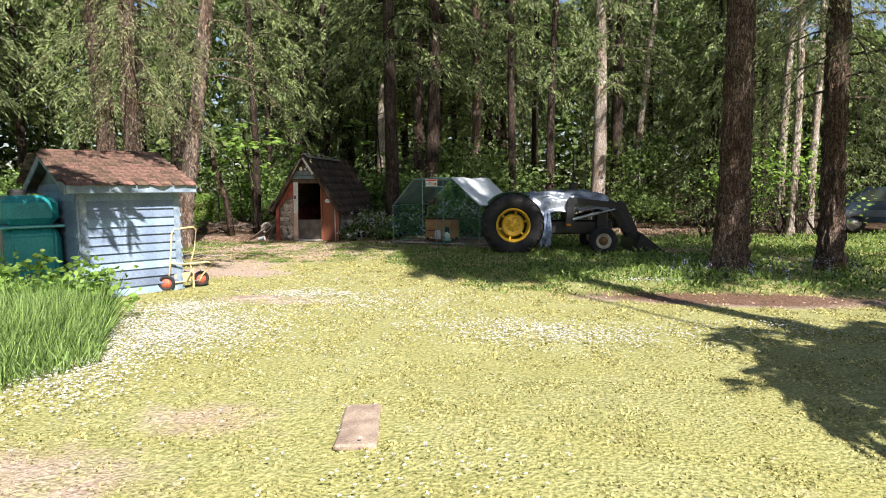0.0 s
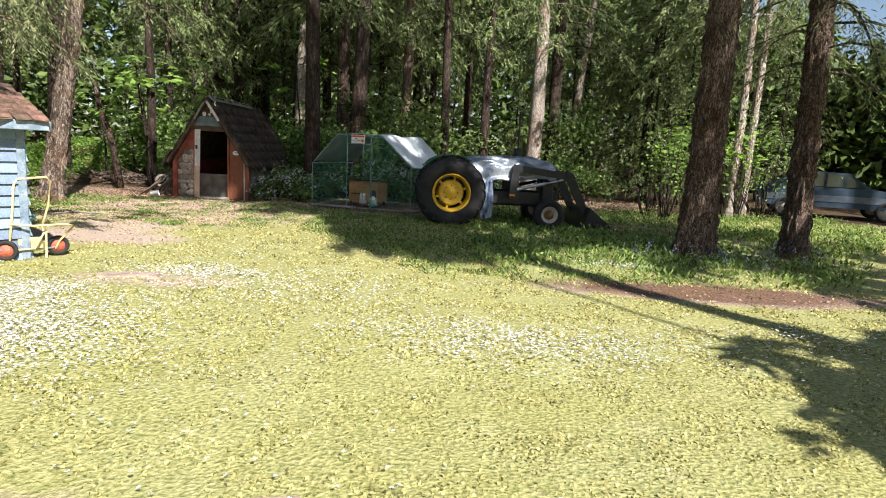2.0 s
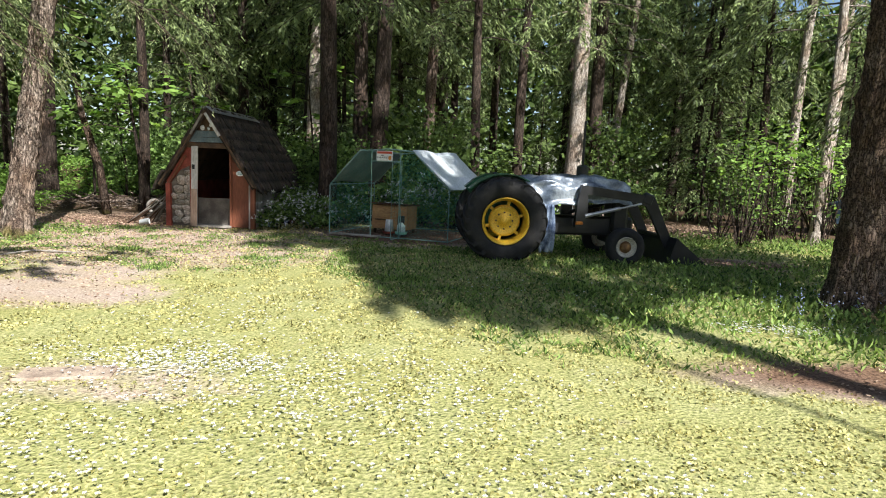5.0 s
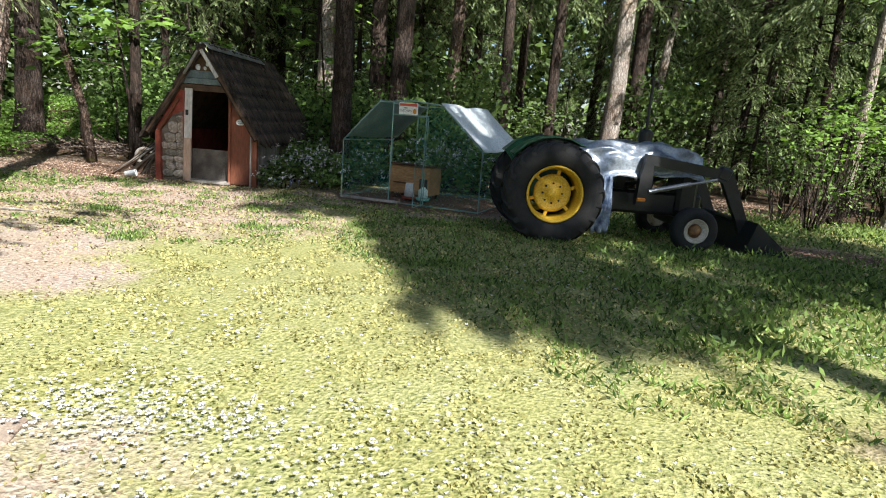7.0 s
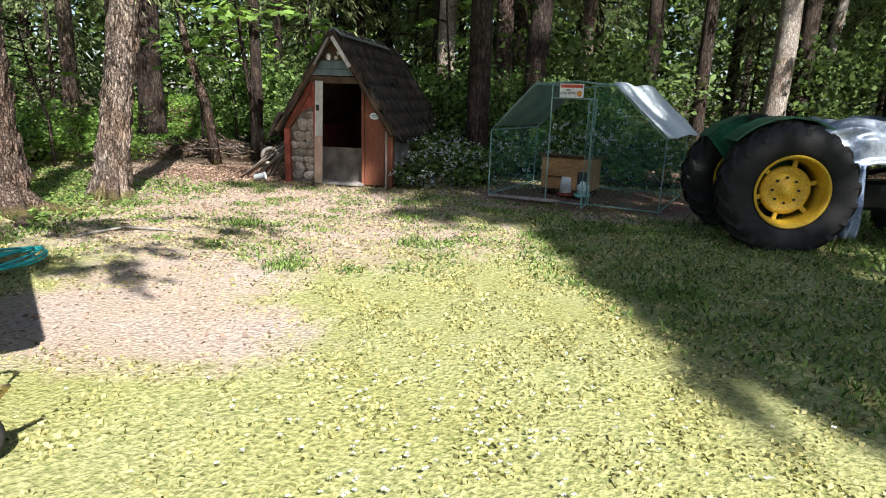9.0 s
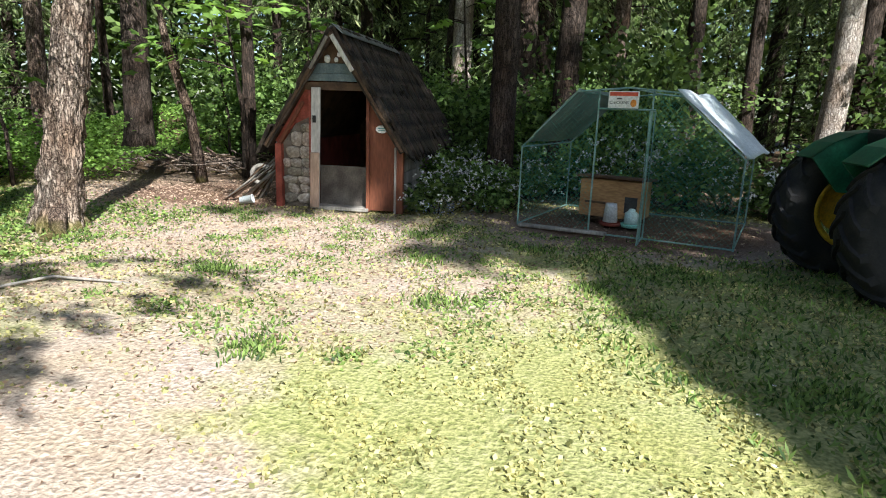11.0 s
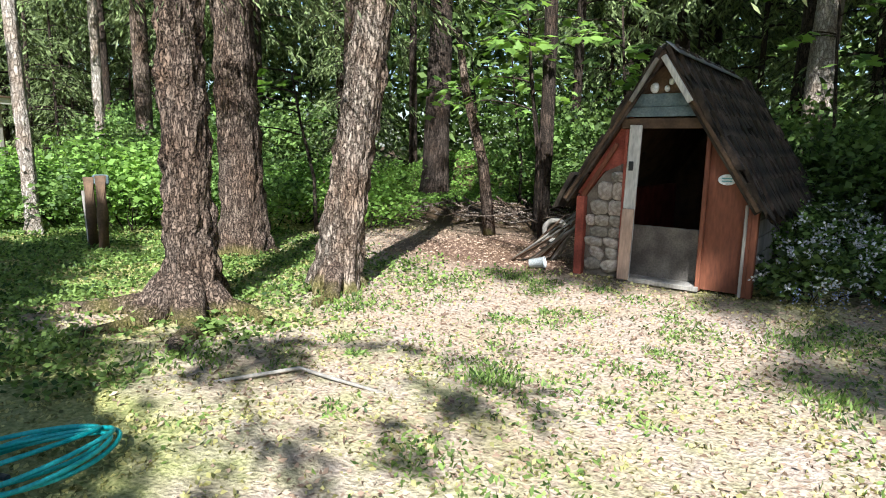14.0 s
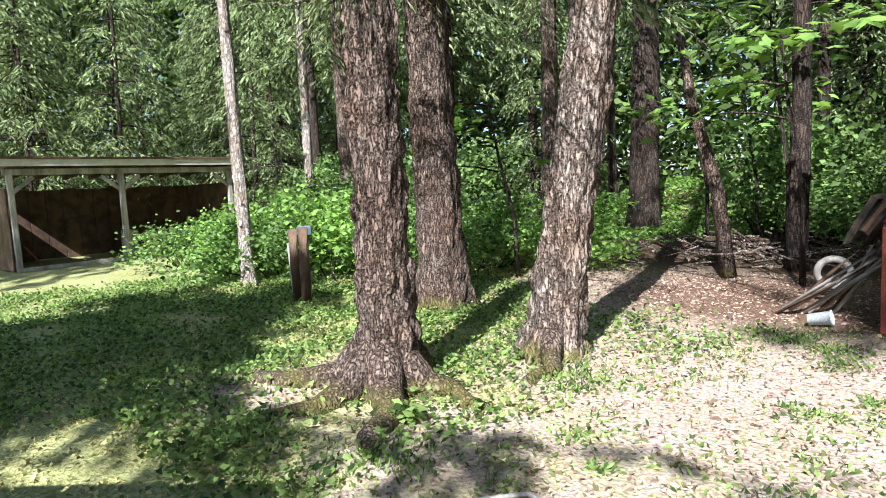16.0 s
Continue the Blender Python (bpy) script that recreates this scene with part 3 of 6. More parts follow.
def tall_growth():
    """Knee-high grass beside the blue shed, weeds under the trees, bluebells."""
    rng = np.random.default_rng(8)
    n = 24000
    x, y = rng.normal(-2.1, 0.8, n), rng.normal(5.9, 0.95, n)
    k = (x < -1.05 - 0.72 * np.clip(y - 5.4, 0, 9) - 0.15 * np.clip(5.4 - y, 0, 9)) & (x > -4.4)
    x, y = x[k], y[k]
    m = len(x)
    h = (0.2 + 0.4 * rng.random(m)) * np.clip((-0.8 - x) / 1.0, 0.35, 1.0)
    ob = leaves("tall_grass", np.stack([x, y, height(x, y)], 1), np.stack([rng.normal(0, 0.45, m), rng.normal(0, 0.45, m), np.ones(m)], 1), h, 0.011, LEAF_TALL, rng)
    tagged(ob, "knee-high green grass growing beside the shed", "grass", kind="stuff")
    # weeds in the shade
    n = 60000
    x, y = rng.uniform(2.6, 13, n), rng.uniform(9.6, 21, n)
    k = (rng.random(n) > bare(x, y)) & (y > 10.6 - 0.25 * (x - 3) + rng.normal(0, 0.25, n)) & ~((np.abs(x - 3.6) < 2.4) & (np.abs(y - 15.4) < 0.6)) & (x < 0.75 * y)
    clump = np.array([noise.noise((a * 1.1, b * 1.1, 2)) for a, b in zip(x, y)])
    k &= rng.random(n) < 0.5 + 1.1 * clump
    x, y, clump = x[k], y[k], clump[k]
    m = len(x)
    h = 0.06 + 0.2 * rng.random(m) * (0.6 + clump) + 0.25 * np.clip((y - 16.5) / 3, 0, 1) * rng.random(m)
    base = height(x, y)
    z = base + h * rng.random(m) * 0.6
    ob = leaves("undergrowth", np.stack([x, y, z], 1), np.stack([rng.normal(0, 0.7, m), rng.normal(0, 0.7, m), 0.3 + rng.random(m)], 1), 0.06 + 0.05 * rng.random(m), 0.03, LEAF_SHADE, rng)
    tagged(ob, "shaded green weeds under the firs by the tractor", "undergrowth", kind="stuff")
    x, y = np.concatenate([rng.normal(6.4, 0.9, 60), rng.normal(7.9, 0.5, 30), rng.normal(-2.3, 0.4, 14)]), np.concatenate([rng.normal(11.2, 0.35, 60), rng.normal(12.3, 0.4, 30), rng.normal(17.3, 0.15, 14)])
    c = np.repeat(np.stack([x, y, height(x, y) + 0.2], 1), 9, 0)
    m = len(c)
    c += rng.normal(0, 1, (m, 3)) * (0.02, 0.02, 0.06)
    ob = leaves("bluebells", c, rng.normal(size=(m, 3)) + (0, 0, -0.6), 0.022, 0.014, PETAL_BLUE, rng)
    tagged(ob, "pale blue bluebells in the grass under the firs", "flowers", kind="stuff")
    # longer grass whose deep green paints the firs' cast shadow onto the lawn
    n = 60000
    x, y = rng.uniform(-0.6, 6.5, n), rng.uniform(7.0, 17.0, n)
    # across and along the sun's direction, so the outline follows the shadow band
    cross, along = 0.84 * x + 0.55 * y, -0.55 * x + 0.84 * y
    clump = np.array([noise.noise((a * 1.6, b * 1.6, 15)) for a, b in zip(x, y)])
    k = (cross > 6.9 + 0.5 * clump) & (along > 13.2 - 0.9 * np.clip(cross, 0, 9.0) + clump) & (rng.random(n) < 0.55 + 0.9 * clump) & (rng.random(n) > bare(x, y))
    x, y = x[k], y[k]
    m = len(x)
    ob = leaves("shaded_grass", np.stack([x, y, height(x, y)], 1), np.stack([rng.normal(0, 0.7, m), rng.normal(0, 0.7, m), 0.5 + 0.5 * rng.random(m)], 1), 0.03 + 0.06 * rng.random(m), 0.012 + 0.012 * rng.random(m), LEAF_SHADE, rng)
    tagged(ob, "longer grass, deep green laid out in the shape of fir shade", "grass", kind="stuff")
    # dry leaves and twigs on the bare ground
    n = 260000
    x, y = rng.uniform(-12, 9, n), rng.uniform(8, 24, n)
    k = (rng.random(n) < bare(x, y) * np.where(y < 12.5, 0.1, 0.6)) & ~((x > -1.7) & (x < 2.6) & (y > 16.6) & (y < 20) & (rng.random(n) < 0.85))
    x, y = x[k], y[k]
    m = len(x)
    ob = leaves("leaf_litter", np.stack([x, y, height(x, y) + 0.008], 1), np.stack([rng.normal(size=m), rng.normal(size=m), 0.15 * rng.normal(size=m)], 1), 0.018 + 0.04 * rng.random(m), 0.012 + 0.016 * rng.random(m), LITTER, rng)
    tagged(ob, "dry brown leaves and fir needles on bare soil", "leaf litter", kind="stuff")
    # leafy cover under the firs towards the open shed
    n = 90000
    x, y = rng.uniform(-15, -5.6, n), rng.uniform(10.2, 17.5, n)
    k = (rng.random(n) > bare(x, y) * 0.9) & (y > 12.2 + 0.1 * (x + 6)) | (x < -7.5) & (y < 15.5)
    clump = np.array([noise.noise((a * 1.4, b * 1.4, 12)) for a, b in zip(x, y)])
    k &= rng.random(n) < 0.55 + 1.0 * clump
    x, y = x[k], y[k]
    m = len(x)
    ob = leaves("ground_cover", np.stack([x, y, height(x, y) + 0.07 * rng.random(m)], 1), np.stack([rng.normal(0, 1, m), rng.normal(0, 1, m), 0.2 + 0.3 * rng.random(m)], 1), 0.035 + 0.035 * rng.random(m), 0.035, LEAF_SHADE, rng)
    tagged(ob, "low green leafy cover under the firs", "ground cover", kind="stuff")
    # low plants on the bank in the clearing; bright leaf colour stands in for sunlight
    n = 16000
    x, y = rng.uniform(-17, -9.5, n), rng.uniform(22.6, 29, n)
    ob = leaves("bank_plants", np.stack([x, y, height(x, y) + bank(x, y) + 0.02 + 0.2 * rng.random(n)], 1), np.stack([rng.normal(0, 1, n), rng.normal(0, 1, n), 0.1 + 0.4 * rng.random(n)], 1), 0.07 + 0.07 * rng.random(n), 0.06, LEAF_MAPLE, rng)
    tagged(ob, "low plants on a bank, leaves coloured bright for sunlight", "undergrowth", kind="stuff")
    # clumps of broad-leaved weeds on the worn ground
    spots = [(-5.7, 13.2, 0.16), (-6.1, 15.0, 0.2), (-1.7, 13.9, 0.14), (-3.9, 14.3, 0.12), (-2.6, 12.6, 0.12), (0.9, 12.9, 0.12), (-0.4, 14.6, 0.12), (-2.1, 15.2, 0.13), (-2.4, 16.5, 0.2), (-5.4, 17.1, 0.2), (-1.0, 15.9, 0.14), (-6.6, 12.7, 0.14)]
    x = np.concatenate([rng.normal(cx, r, 260) for cx, cy, r in spots])
    y = np.concatenate([rng.normal(cy, r, 260) for cx, cy, r in spots])
    tuft = rng.uniform((-6.2, 12.6), (0.8, 17.2), (130, 2))
    spread = 0.05 + 0.13 * rng.random(130)
    tx, ty = (np.repeat(tuft[:, k], 70) + rng.normal(0, 1, 130 * 70) * np.repeat(spread, 70) for k in range(2))
    mm = len(tx)
    ob = leaves("small_tufts", np.stack([tx, ty, height(tx, ty)], 1), np.stack([rng.normal(0, 0.9, mm), rng.normal(0, 0.9, mm), 0.3 + 0.6 * rng.random(mm)], 1), 0.025 + 0.035 * rng.random(mm), 0.012 + 0.012 * rng.random(mm), LEAF_SHADE, rng)
    tagged(ob, "small bright green weeds scattered over worn soil", "weeds", kind="stuff")
    m = len(x)
    ob = leaves("weed_clumps", np.stack([x, y, height(x, y)], 1), np.stack([rng.normal(0, 0.6, m), rng.normal(0, 0.6, m), np.ones(m)], 1), 0.03 + 0.045 * rng.random(m), 0.016, LEAF_SHADE, rng)
    tagged(ob, "bright green tufts of grass on worn soil", "grass", kind="stuff")


# ---- trees ----
def trunk_mesh(r, h, lean, seed, seg=16, rings=26, flare=0.6, furrow=0.0, roots=5):
    """A tapered trunk with a flared, rooted foot; furrow: depth of the bark's ridges."""
    ph = seed * 1.7
    zs = h * (np.linspace(0, 1, rings) ** (1.6 if furrow else 1.3))
    a = np.linspace(0, 2 * math.pi, seg, endpoint=False)
    v = np.zeros((rings, seg, 3))
    for i, z in enumerate(zs):
        rr = r * (1 - 0.62 * (z / h) ** 1.1)
        foot = flare * r * math.exp(-z / (0.9 * r + 0.12))
        sway = 0.12 * math.sin(z * 0.35 + ph) * (z / h) * 2
        for k, t in enumerate(a):
            rad = rr + foot * (0.55 + 0.7 * max(0, math.cos(roots * t + ph + 0.5 * math.sin(2 * t))) ** 2)
            rad += r * 0.07 * noise.noise((3 * math.cos(t) + ph, 3 * math.sin(t), z * 0.8))
            if furrow:
                q = noise.noise((r * 16 * math.cos(t) + ph, r * 16 * math.sin(t), z * 5.0))
                rad += furrow * (abs(q) * 2.2 - 0.5)
            v[i, k] = (lean[0] * z + sway + rad * math.cos(t), lean[1] * z + rad * math.sin(t), z - 0.08)
    idx = np.arange(rings * seg).reshape(rings, seg)
    nxt = np.roll(idx, -1, 1)
    f = np.stack([idx[:-1], nxt[:-1], nxt[1:], idx[1:]], -1).reshape(-1, 4)
    return mesh_np("trunk", v.reshape(-1, 3), f)


def crown_arrays(rng, h0, h1, reach0, reach1, branches, per, droop=0.5, size=0.14, side=None):
    """Boughs with hanging twigs, needles set along each twig. Returns needle places, axes and lengths, and the limbs' lines."""
    p, ax, ln, lines = [], [], [], []
    k = 9
    f = np.linspace(0.08, 1, k)
    for b in range(branches):
        s = (b + rng.random()) / branches
        h, L = h0 + (h1 - h0) * s, (reach0 + (reach1 - reach0) * s) * (0.6 + 0.6 * rng.random())
        az = 2.399 * b + rng.normal(0, 0.3) if side is None else side[0] + rng.normal(0, side[1])
        out = np.array([math.cos(az), math.sin(az), 0])
        lat = np.array([-out[1], out[0], 0])
        m = max(5, per // k)
        t = 0.12 + 0.88 * rng.random(m) ** 0.8
        foot = out * (L * t)[:, None]
        foot[:, 2] = h + 0.18 * L * t - droop * L * t**2
        sgn = rng.choice([-1.0, 1.0], m)
        reach = 0.15 * (1.6 + 2.6 * rng.random(m)) * (1.25 - 0.6 * t)
        d = out * (0.45 + 0.3 * rng.random((m, 1))) + lat * (sgn * (0.5 + 0.4 * rng.random(m)))[:, None] + rng.normal(0, 0.12, (m, 3))
        fall = (0.25 + 0.9 * droop + 0.4 * rng.random(m)) * reach
        q = foot[:, None, :] + d[:, None, :] * (reach[:, None] * f)[:, :, None]
        q[:, :, 2] -= fall[:, None] * f**1.8
        q += rng.normal(0, 0.02, q.shape)
        p.append(q.reshape(-1, 3))
        a = np.repeat(d, k, 0)
        a[:, 2] -= np.tile(0.4 + 1.2 * f * (0.3 + droop), m)
        fork = np.tile(np.where(np.arange(k) % 2, 1.0, -1.0), m)[:, None]
        a += np.cross(a, (0, 0, 1)) * fork * 0.55 + rng.normal(0, 0.15, a.shape)
        ax.append(a)
        ln.append(size * (0.55 + 0.6 * rng.random(m * k)))
        tt = np.linspace(0, 1, 6)
        line = out * (L * tt)[:, None]
        line[:, 2] = h + 0.18 * L * tt - droop * L * tt**2
        lines.append(line)
    return np.concatenate(p), np.concatenate(ax), np.concatenate(ln), lines


def lines_mesh(name, lines, r):
    """Thin three-sided limbs along lines."""
    v, f, o = [], [], 0
    for line in lines:
        k = len(line)
        for i, q in enumerate(line):
            rr = r * (1 - 0.85 * i / (k - 1))
            for a in (0, 2.1, 4.2):
                v.append((q[0] + rr * math.cos(a) * 0.7, q[1] + rr * math.sin(a) * 0.7, q[2] + rr * math.sin(a + 1)))
        for i in range(k - 1):
            for a in range(3):
                f.append((o + 3 * i + a, o + 3 * i + (a + 1) % 3, o + 3 * i + 3 + (a + 1) % 3, o + 3 * i + 3 + a))
        o += 3 * k
    return mesh_np(name, v, f)


def conifer(x, y, r, h, lean=(0, 0), seed=0, bark=BARK_DARK, label="", crown=None, needles=NEEDLE, group="", furrow=0.0, seg=16, rings=26, flare=0.6, name="fir_tree"):
    """crown: h0, h1, reach at the bottom, reach at the top, branches, leaves a branch, droop, leaf length."""
    t = thing(name, pose(x, y, 0), label, "tree", group)
    part_mesh("trunk", trunk_mesh(r, h, lean, seed, seg, rings, flare, furrow), bark, t, smooth=True)
    if crown:
        rng = np.random.default_rng(seed + 100)
        p, ax, ln, lines = crown_arrays(rng, *crown[:6], droop=crown[6], size=crown[7], side=crown[8] if len(crown) > 8 else None)
        p[:, 0] += lean[0] * p[:, 2]
        p[:, 1] += lean[1] * p[:, 2]
        v, f = leaf_arrays(p, ax, ln, ln * (0.2 if crown[7] < 0.13 else 0.28), rng)
        part_mesh("crown", mesh_np("crown", v, f), needles, t)
        for q in lines:
            q[:, 0] += lean[0] * q[:, 2]
            q[:, 1] += lean[1] * q[:, 2]
        tagged(part_mesh("branchwork", lines_mesh("branchwork", lines, 0.03), bark, t), kind="stuff")
    return t


def shrub(name, rng_seed, radius, tall, count, leaf, mat, label, category="shrub", width=0.6, blobs=9):
    """Leaves in layered, uneven sprays on thin stems, round an Empty at the foot."""
    rng = np.random.default_rng(rng_seed)
    t = thing(name, pose(0, 0, 0), label, category)
    c = np.stack([rng.normal(0, radius * 0.5, blobs), rng.normal(0, radius * 0.5, blobs), tall * (0.25 + 0.7 * rng.random(blobs))], 1)
    pick = rng.integers(0, blobs, count)
    p = c[pick] + rng.normal(0, 1, (count, 3)) * (radius * 0.3, radius * 0.3, tall * 0.11)
    p[:, 2] = np.abs(p[:, 2])
    ax = rng.normal(0, 1, (count, 3)) * (1, 1, 0.35) + (0, 0, -0.15)
    ln = leaf * (0.6 + 0.8 * rng.random(count))
    v, f = leaf_arrays(p, ax, ln, ln * width, rng)
    part_mesh("foliage", mesh_np("foliage", v, f), mat, t)
    lines = [np.linspace((q[0] * 0.2, q[1] * 0.2, -0.03), q, 5) + rng.normal(0, 0.02, (5, 3)) for q in c]
    tagged(part_mesh("stemwork", lines_mesh("stemwork", lines, 0.012 + 0.006 * tall), BARK_DARK, t), kind="stuff")
    return t


def trees():
    # the firs beside the walk
    conifer(6.04, 11.78, 0.25, 17, (0.012, 0.0), 1, BARK_FIR, "tall fir with furrowed reddish bark beside the lawn", (5.6, 15, 2.8, 1.2, 26, 320, 0.6, 0.12), NEEDLE_PALE, "firs round the yard", 0.04, 64, 110, 0.7)
    conifer(7.95, 12.45, 0.19, 16, (0.0, 0.0), 2, BARK_FIR, "stout fir with low drooping grey-green branches", (3.0, 7.5, 2.8, 1.5, 34, 430, 0.75, 0.11), NEEDLE_PALE, "firs round the yard", 0.05, 56, 90, 0.6)
    conifer(-6.74, 13.84, 0.192, 17, (-0.004, 0.004), 3, BARK_FIR, "thick fir with deeply furrowed bark and spread roots", (3.5, 13, 2.5, 1.2, 44, 480, 0.7, 0.1), NEEDLE_PALE, "firs round the yard", 0.05, 72, 130, 1.25)
    conifer(-6.55, 15.3, 0.205, 17, (0.095, 0.105), 4, BARK_LIGHT, "leaning fir with bark in a pale sunlit tone", (4.3, 12, 3.6, 1.6, 42, 560, 0.7, 0.105), NEEDLE_PALE, "firs round the yard", 0.045, 64, 110, 0.8)
    conifer(-8.9, 15.85, 0.27, 17, (-0.02, 0.0), 5, BARK_FIR, "dark fir standing behind another fir", (3.8, 13, 2.6, 1.2, 34, 300, 0.6, 0.15), NEEDLE, "firs round the yard", 0.045, 56, 90, 0.7)
    low = [t for t in bpy.data.objects if t.name == "fir_tree.002"][0]
    rng = np.random.default_rng(301)
    p, ax, ln, lines = crown_arrays(rng, 3.1, 4.0, 0.95, 0.8, 7, 150, 0.85, 0.085, (0.75, 0.6))
    v, f = leaf_arrays(p, ax, ln, ln * 0.2, rng)
    part_mesh("low_bough", mesh_np("low_bough", v, f), NEEDLE_PALE, low, "drooping sprays of fresh pale needles")
    tagged(part_mesh("branchwork", lines_mesh("branchwork", lines, 0.015), BARK_FIR, low), kind="stuff")
    for k, (x, y, ang, L, r) in enumerate([(-6.76, 13.82, -140, 1.3, 0.13), (-6.76, 13.82, -85, 0.9, 0.11), (-6.76, 13.82, -35, 0.95, 0.12), (-6.76, 13.82, 20, 0.6, 0.1), (-6.5, 15.35, -60, 0.55, 0.08), (6.04, 11.78, -110, 0.6, 0.08)]):
        t = thing("tree_root", pose(x, y, 0, 0, 0, ang), "bark-covered surface root running out from a fir", "root", "surface roots")
        part("root", tube([(0.08, 0, 0.3), (0.24, 0.01, 0.16), (0.36, 0.03, 0.06), (0.36 + 0.3 * L, 0.09, 0.01), (0.36 + 0.6 * L, -0.02, -0.01), (0.36 + L, 0.05, -0.09)], 1.35 * r, 12, taper=0.4), BARK_FIR, t, smooth=True)
    t = thing("surface_root", pose(0, 0, 0), "thin bare root running over the worn soil", "root", "surface roots")
    part("root", tube([(-5.3, 13.0, -0.04), (-5.07, 13.2, 0.015), (-4.9, 13.5, 0.03), (-4.65, 13.52, 0.025), (-4.4, 13.55, 0.02), (-4.1, 13.7, -0.05)], 0.014, 10, taper=0.7), WOOD_GREY, t, smooth=True)
    t = shrub("leafy_weed", 98, 0.09, 0.16, 60, 0.09, LEAF_SHADE, "broad-leaved weed at the foot of a fir", "weed", 0.4, 5)
    t.matrix_basis = pose(-6.1, 13.55, 0)
    # fallen sticks on the hummock
    rng = np.random.default_rng(303)
    sticks = []
    for k in range(170):
        c = np.array((rng.normal(-8.3, 1.0), rng.normal(21.0, 0.7), 0.05 + 0.3 * rng.random()))
        a, L = rng.uniform(0, 6.28), rng.uniform(0.2, 0.8)
        d = np.array((math.cos(a), 0.5 * math.sin(a), 0.25 * rng.normal()))
        sticks.append(c + d * (np.linspace(-L, L, 4))[:, None] + rng.normal(0, 0.02, (4, 3)))
    ob = part_mesh("fallen_sticks", lines_mesh("fallen_sticks", sticks, 0.022), BARK_LIGHT)
    tagged(ob, "fallen branches and sticks heaped in the wood", "sticks", kind="stuff")
    # trunks at the edge of the wood: x, y, radius, lean, bark
    for i, (x, y, r, lx, ly, bark, label) in enumerate([
        (-1.84, 19.45, 0.22, 0.012, 0.0, BARK_DARK, "brown fir trunk close behind the chicken run"),
        (-3.38, 24.26, 0.25, 0.02, 0.0, BARK_PALE, "pale flaking trunk behind the hut"),
        (-0.88, 21.2, 0.24, 0.01, 0.0, BARK_DARK, "brown fir trunk behind the chicken run"),
        (4.92, 24.5, 0.28, 0.02, 0.0, BARK_PALE, "bare pale trunk behind the tractor"),
        (5.7, 25.2, 0.24, 0.02, 0.0, BARK_DARK, "dark trunk beside a pale trunk"),
        (6.47, 26.2, 0.15, 0.07, 0.0, BARK_PALE, "thin leaning pale trunk behind the tractor"),
        (-12.2, 24.2, 0.36, 0.01, 0.0, BARK_DARK, "thick dark trunk in the wood"),
        (-7.04, 20.72, 0.13, 0.01, 0.0, BARK_DARK, "slim trunk beside the hut"),
        (-12.8, 14.69, 0.11, -0.09, 0.02, BARK_PALE, "slender leaning birch beside the open shed"),
        (-17.4, 17.8, 0.12, 0.0, 0.0, BARK_PALE, "slender pale trunk behind the brambles"),
        (-11.2, 20.0, 0.17, 0.015, 0.0, BARK_FIR, "grey trunk deep in the wood"),
        (-16.5, 18.4, 0.2, 0.02, 0.0, BARK_FIR, "reddish trunk behind the brambles"),
        (10.6, 22.2, 0.14, 0.02, 0.0, BARK_PALE, "pale slim trunk in the bushes"),
        (11.3, 21.6, 0.12, 0.0, 0.0, BARK_PALE, "pale slim trunk in the bushes"),
        (9.9, 19.4, 0.11, 0.01, 0.0, BARK_PALE, "pale slim trunk in the bushes"),
        (1.8, 23.5, 0.16, 0.0, 0.0, BARK_DARK, "dark trunk in the wood"),
        (3.2, 24.4, 0.17, 0.0, 0.0, BARK_DARK, "dark trunk in the wood"),
        (0.2, 24.8, 0.2, 0.01, 0.0, BARK_FIR, "brown trunk in the wood"),
    ]):
        conifer(x, y, r, 15, (lx, ly), 20 + i, bark, label, (5.2, 15, 2.8, 1.0, 34, 220, 0.6, 0.165), NEEDLE, "trunks at the edge of the wood", 0.02 if y < 22 else 0.0, 28, 44)
    # a dead leaning snag
    t = thing("dead_snag", pose(-7.5, 19.75, 0.0), "thin dead leaning trunk in the wood", "dead tree")
    part("trunk", tube([(0, 0, 0), (-0.1, -0.1, 1.2), (-0.35, -0.3, 2.4), (-0.5, -0.35, 3.4)], 0.11, 10, taper=0.5), BARK_FIR, t, smooth=True)
    # the depth of the wood: plain trunks and young hemlocks
    rng = np.random.default_rng(21)
    shapes = []
    for s in range(3):
        t = conifer(-4 + 5 * s, 31 + s, 0.16 + 0.03 * s, 15, (0.01 * (s - 1), 0), 60 + s, BARK_DARK, "straight dark trunk deep in the wood", (5.0, 15, 3.2, 1.0, 44, 190, 0.5, 0.24), NEEDLE, "trunks deep in the wood", 0.0, 12, 20)
        shapes.append(t)
    young = []
    for s in range(3):
        t = conifer(-9 + 8 * s, 28, 0.06, 7.5 + s, (0, 0), 70 + s, BARK_DARK, "young hemlock with drooping dark branches", (0.5, 7.3 + s, 1.9, 0.35, 44, 150, 0.45, 0.14), NEEDLE, "young hemlocks", 0.0, 8, 12)
        young.append(t)

    def wood(n, near, kinds, seed, smin, smax):
        rg = np.random.default_rng(seed)
        made = 0
        while made < n:
            x, y = rg.uniform(-34, 30), rg.uniform(8, 44)
            edge = 22.6 + 0.8 * math.sin(x * 0.9) if x > -9 else 22.6 - 0.55 * (-9 - x)
            if x > 9:
                edge = 22.6 - 0.3 * (x - 9)
            if y < edge + near or y > edge + near + 14 or (x < -14 and y < 19) or (abs(x + 4) < 1.6 and y < 23.5) or (abs(x + 12.4) < 3.2 and y < 29.5):
                continue
            if x > 12 and rg.random() < 0.6:
                made += 1
                continue
            k = kinds[rg.integers(len(kinds))]
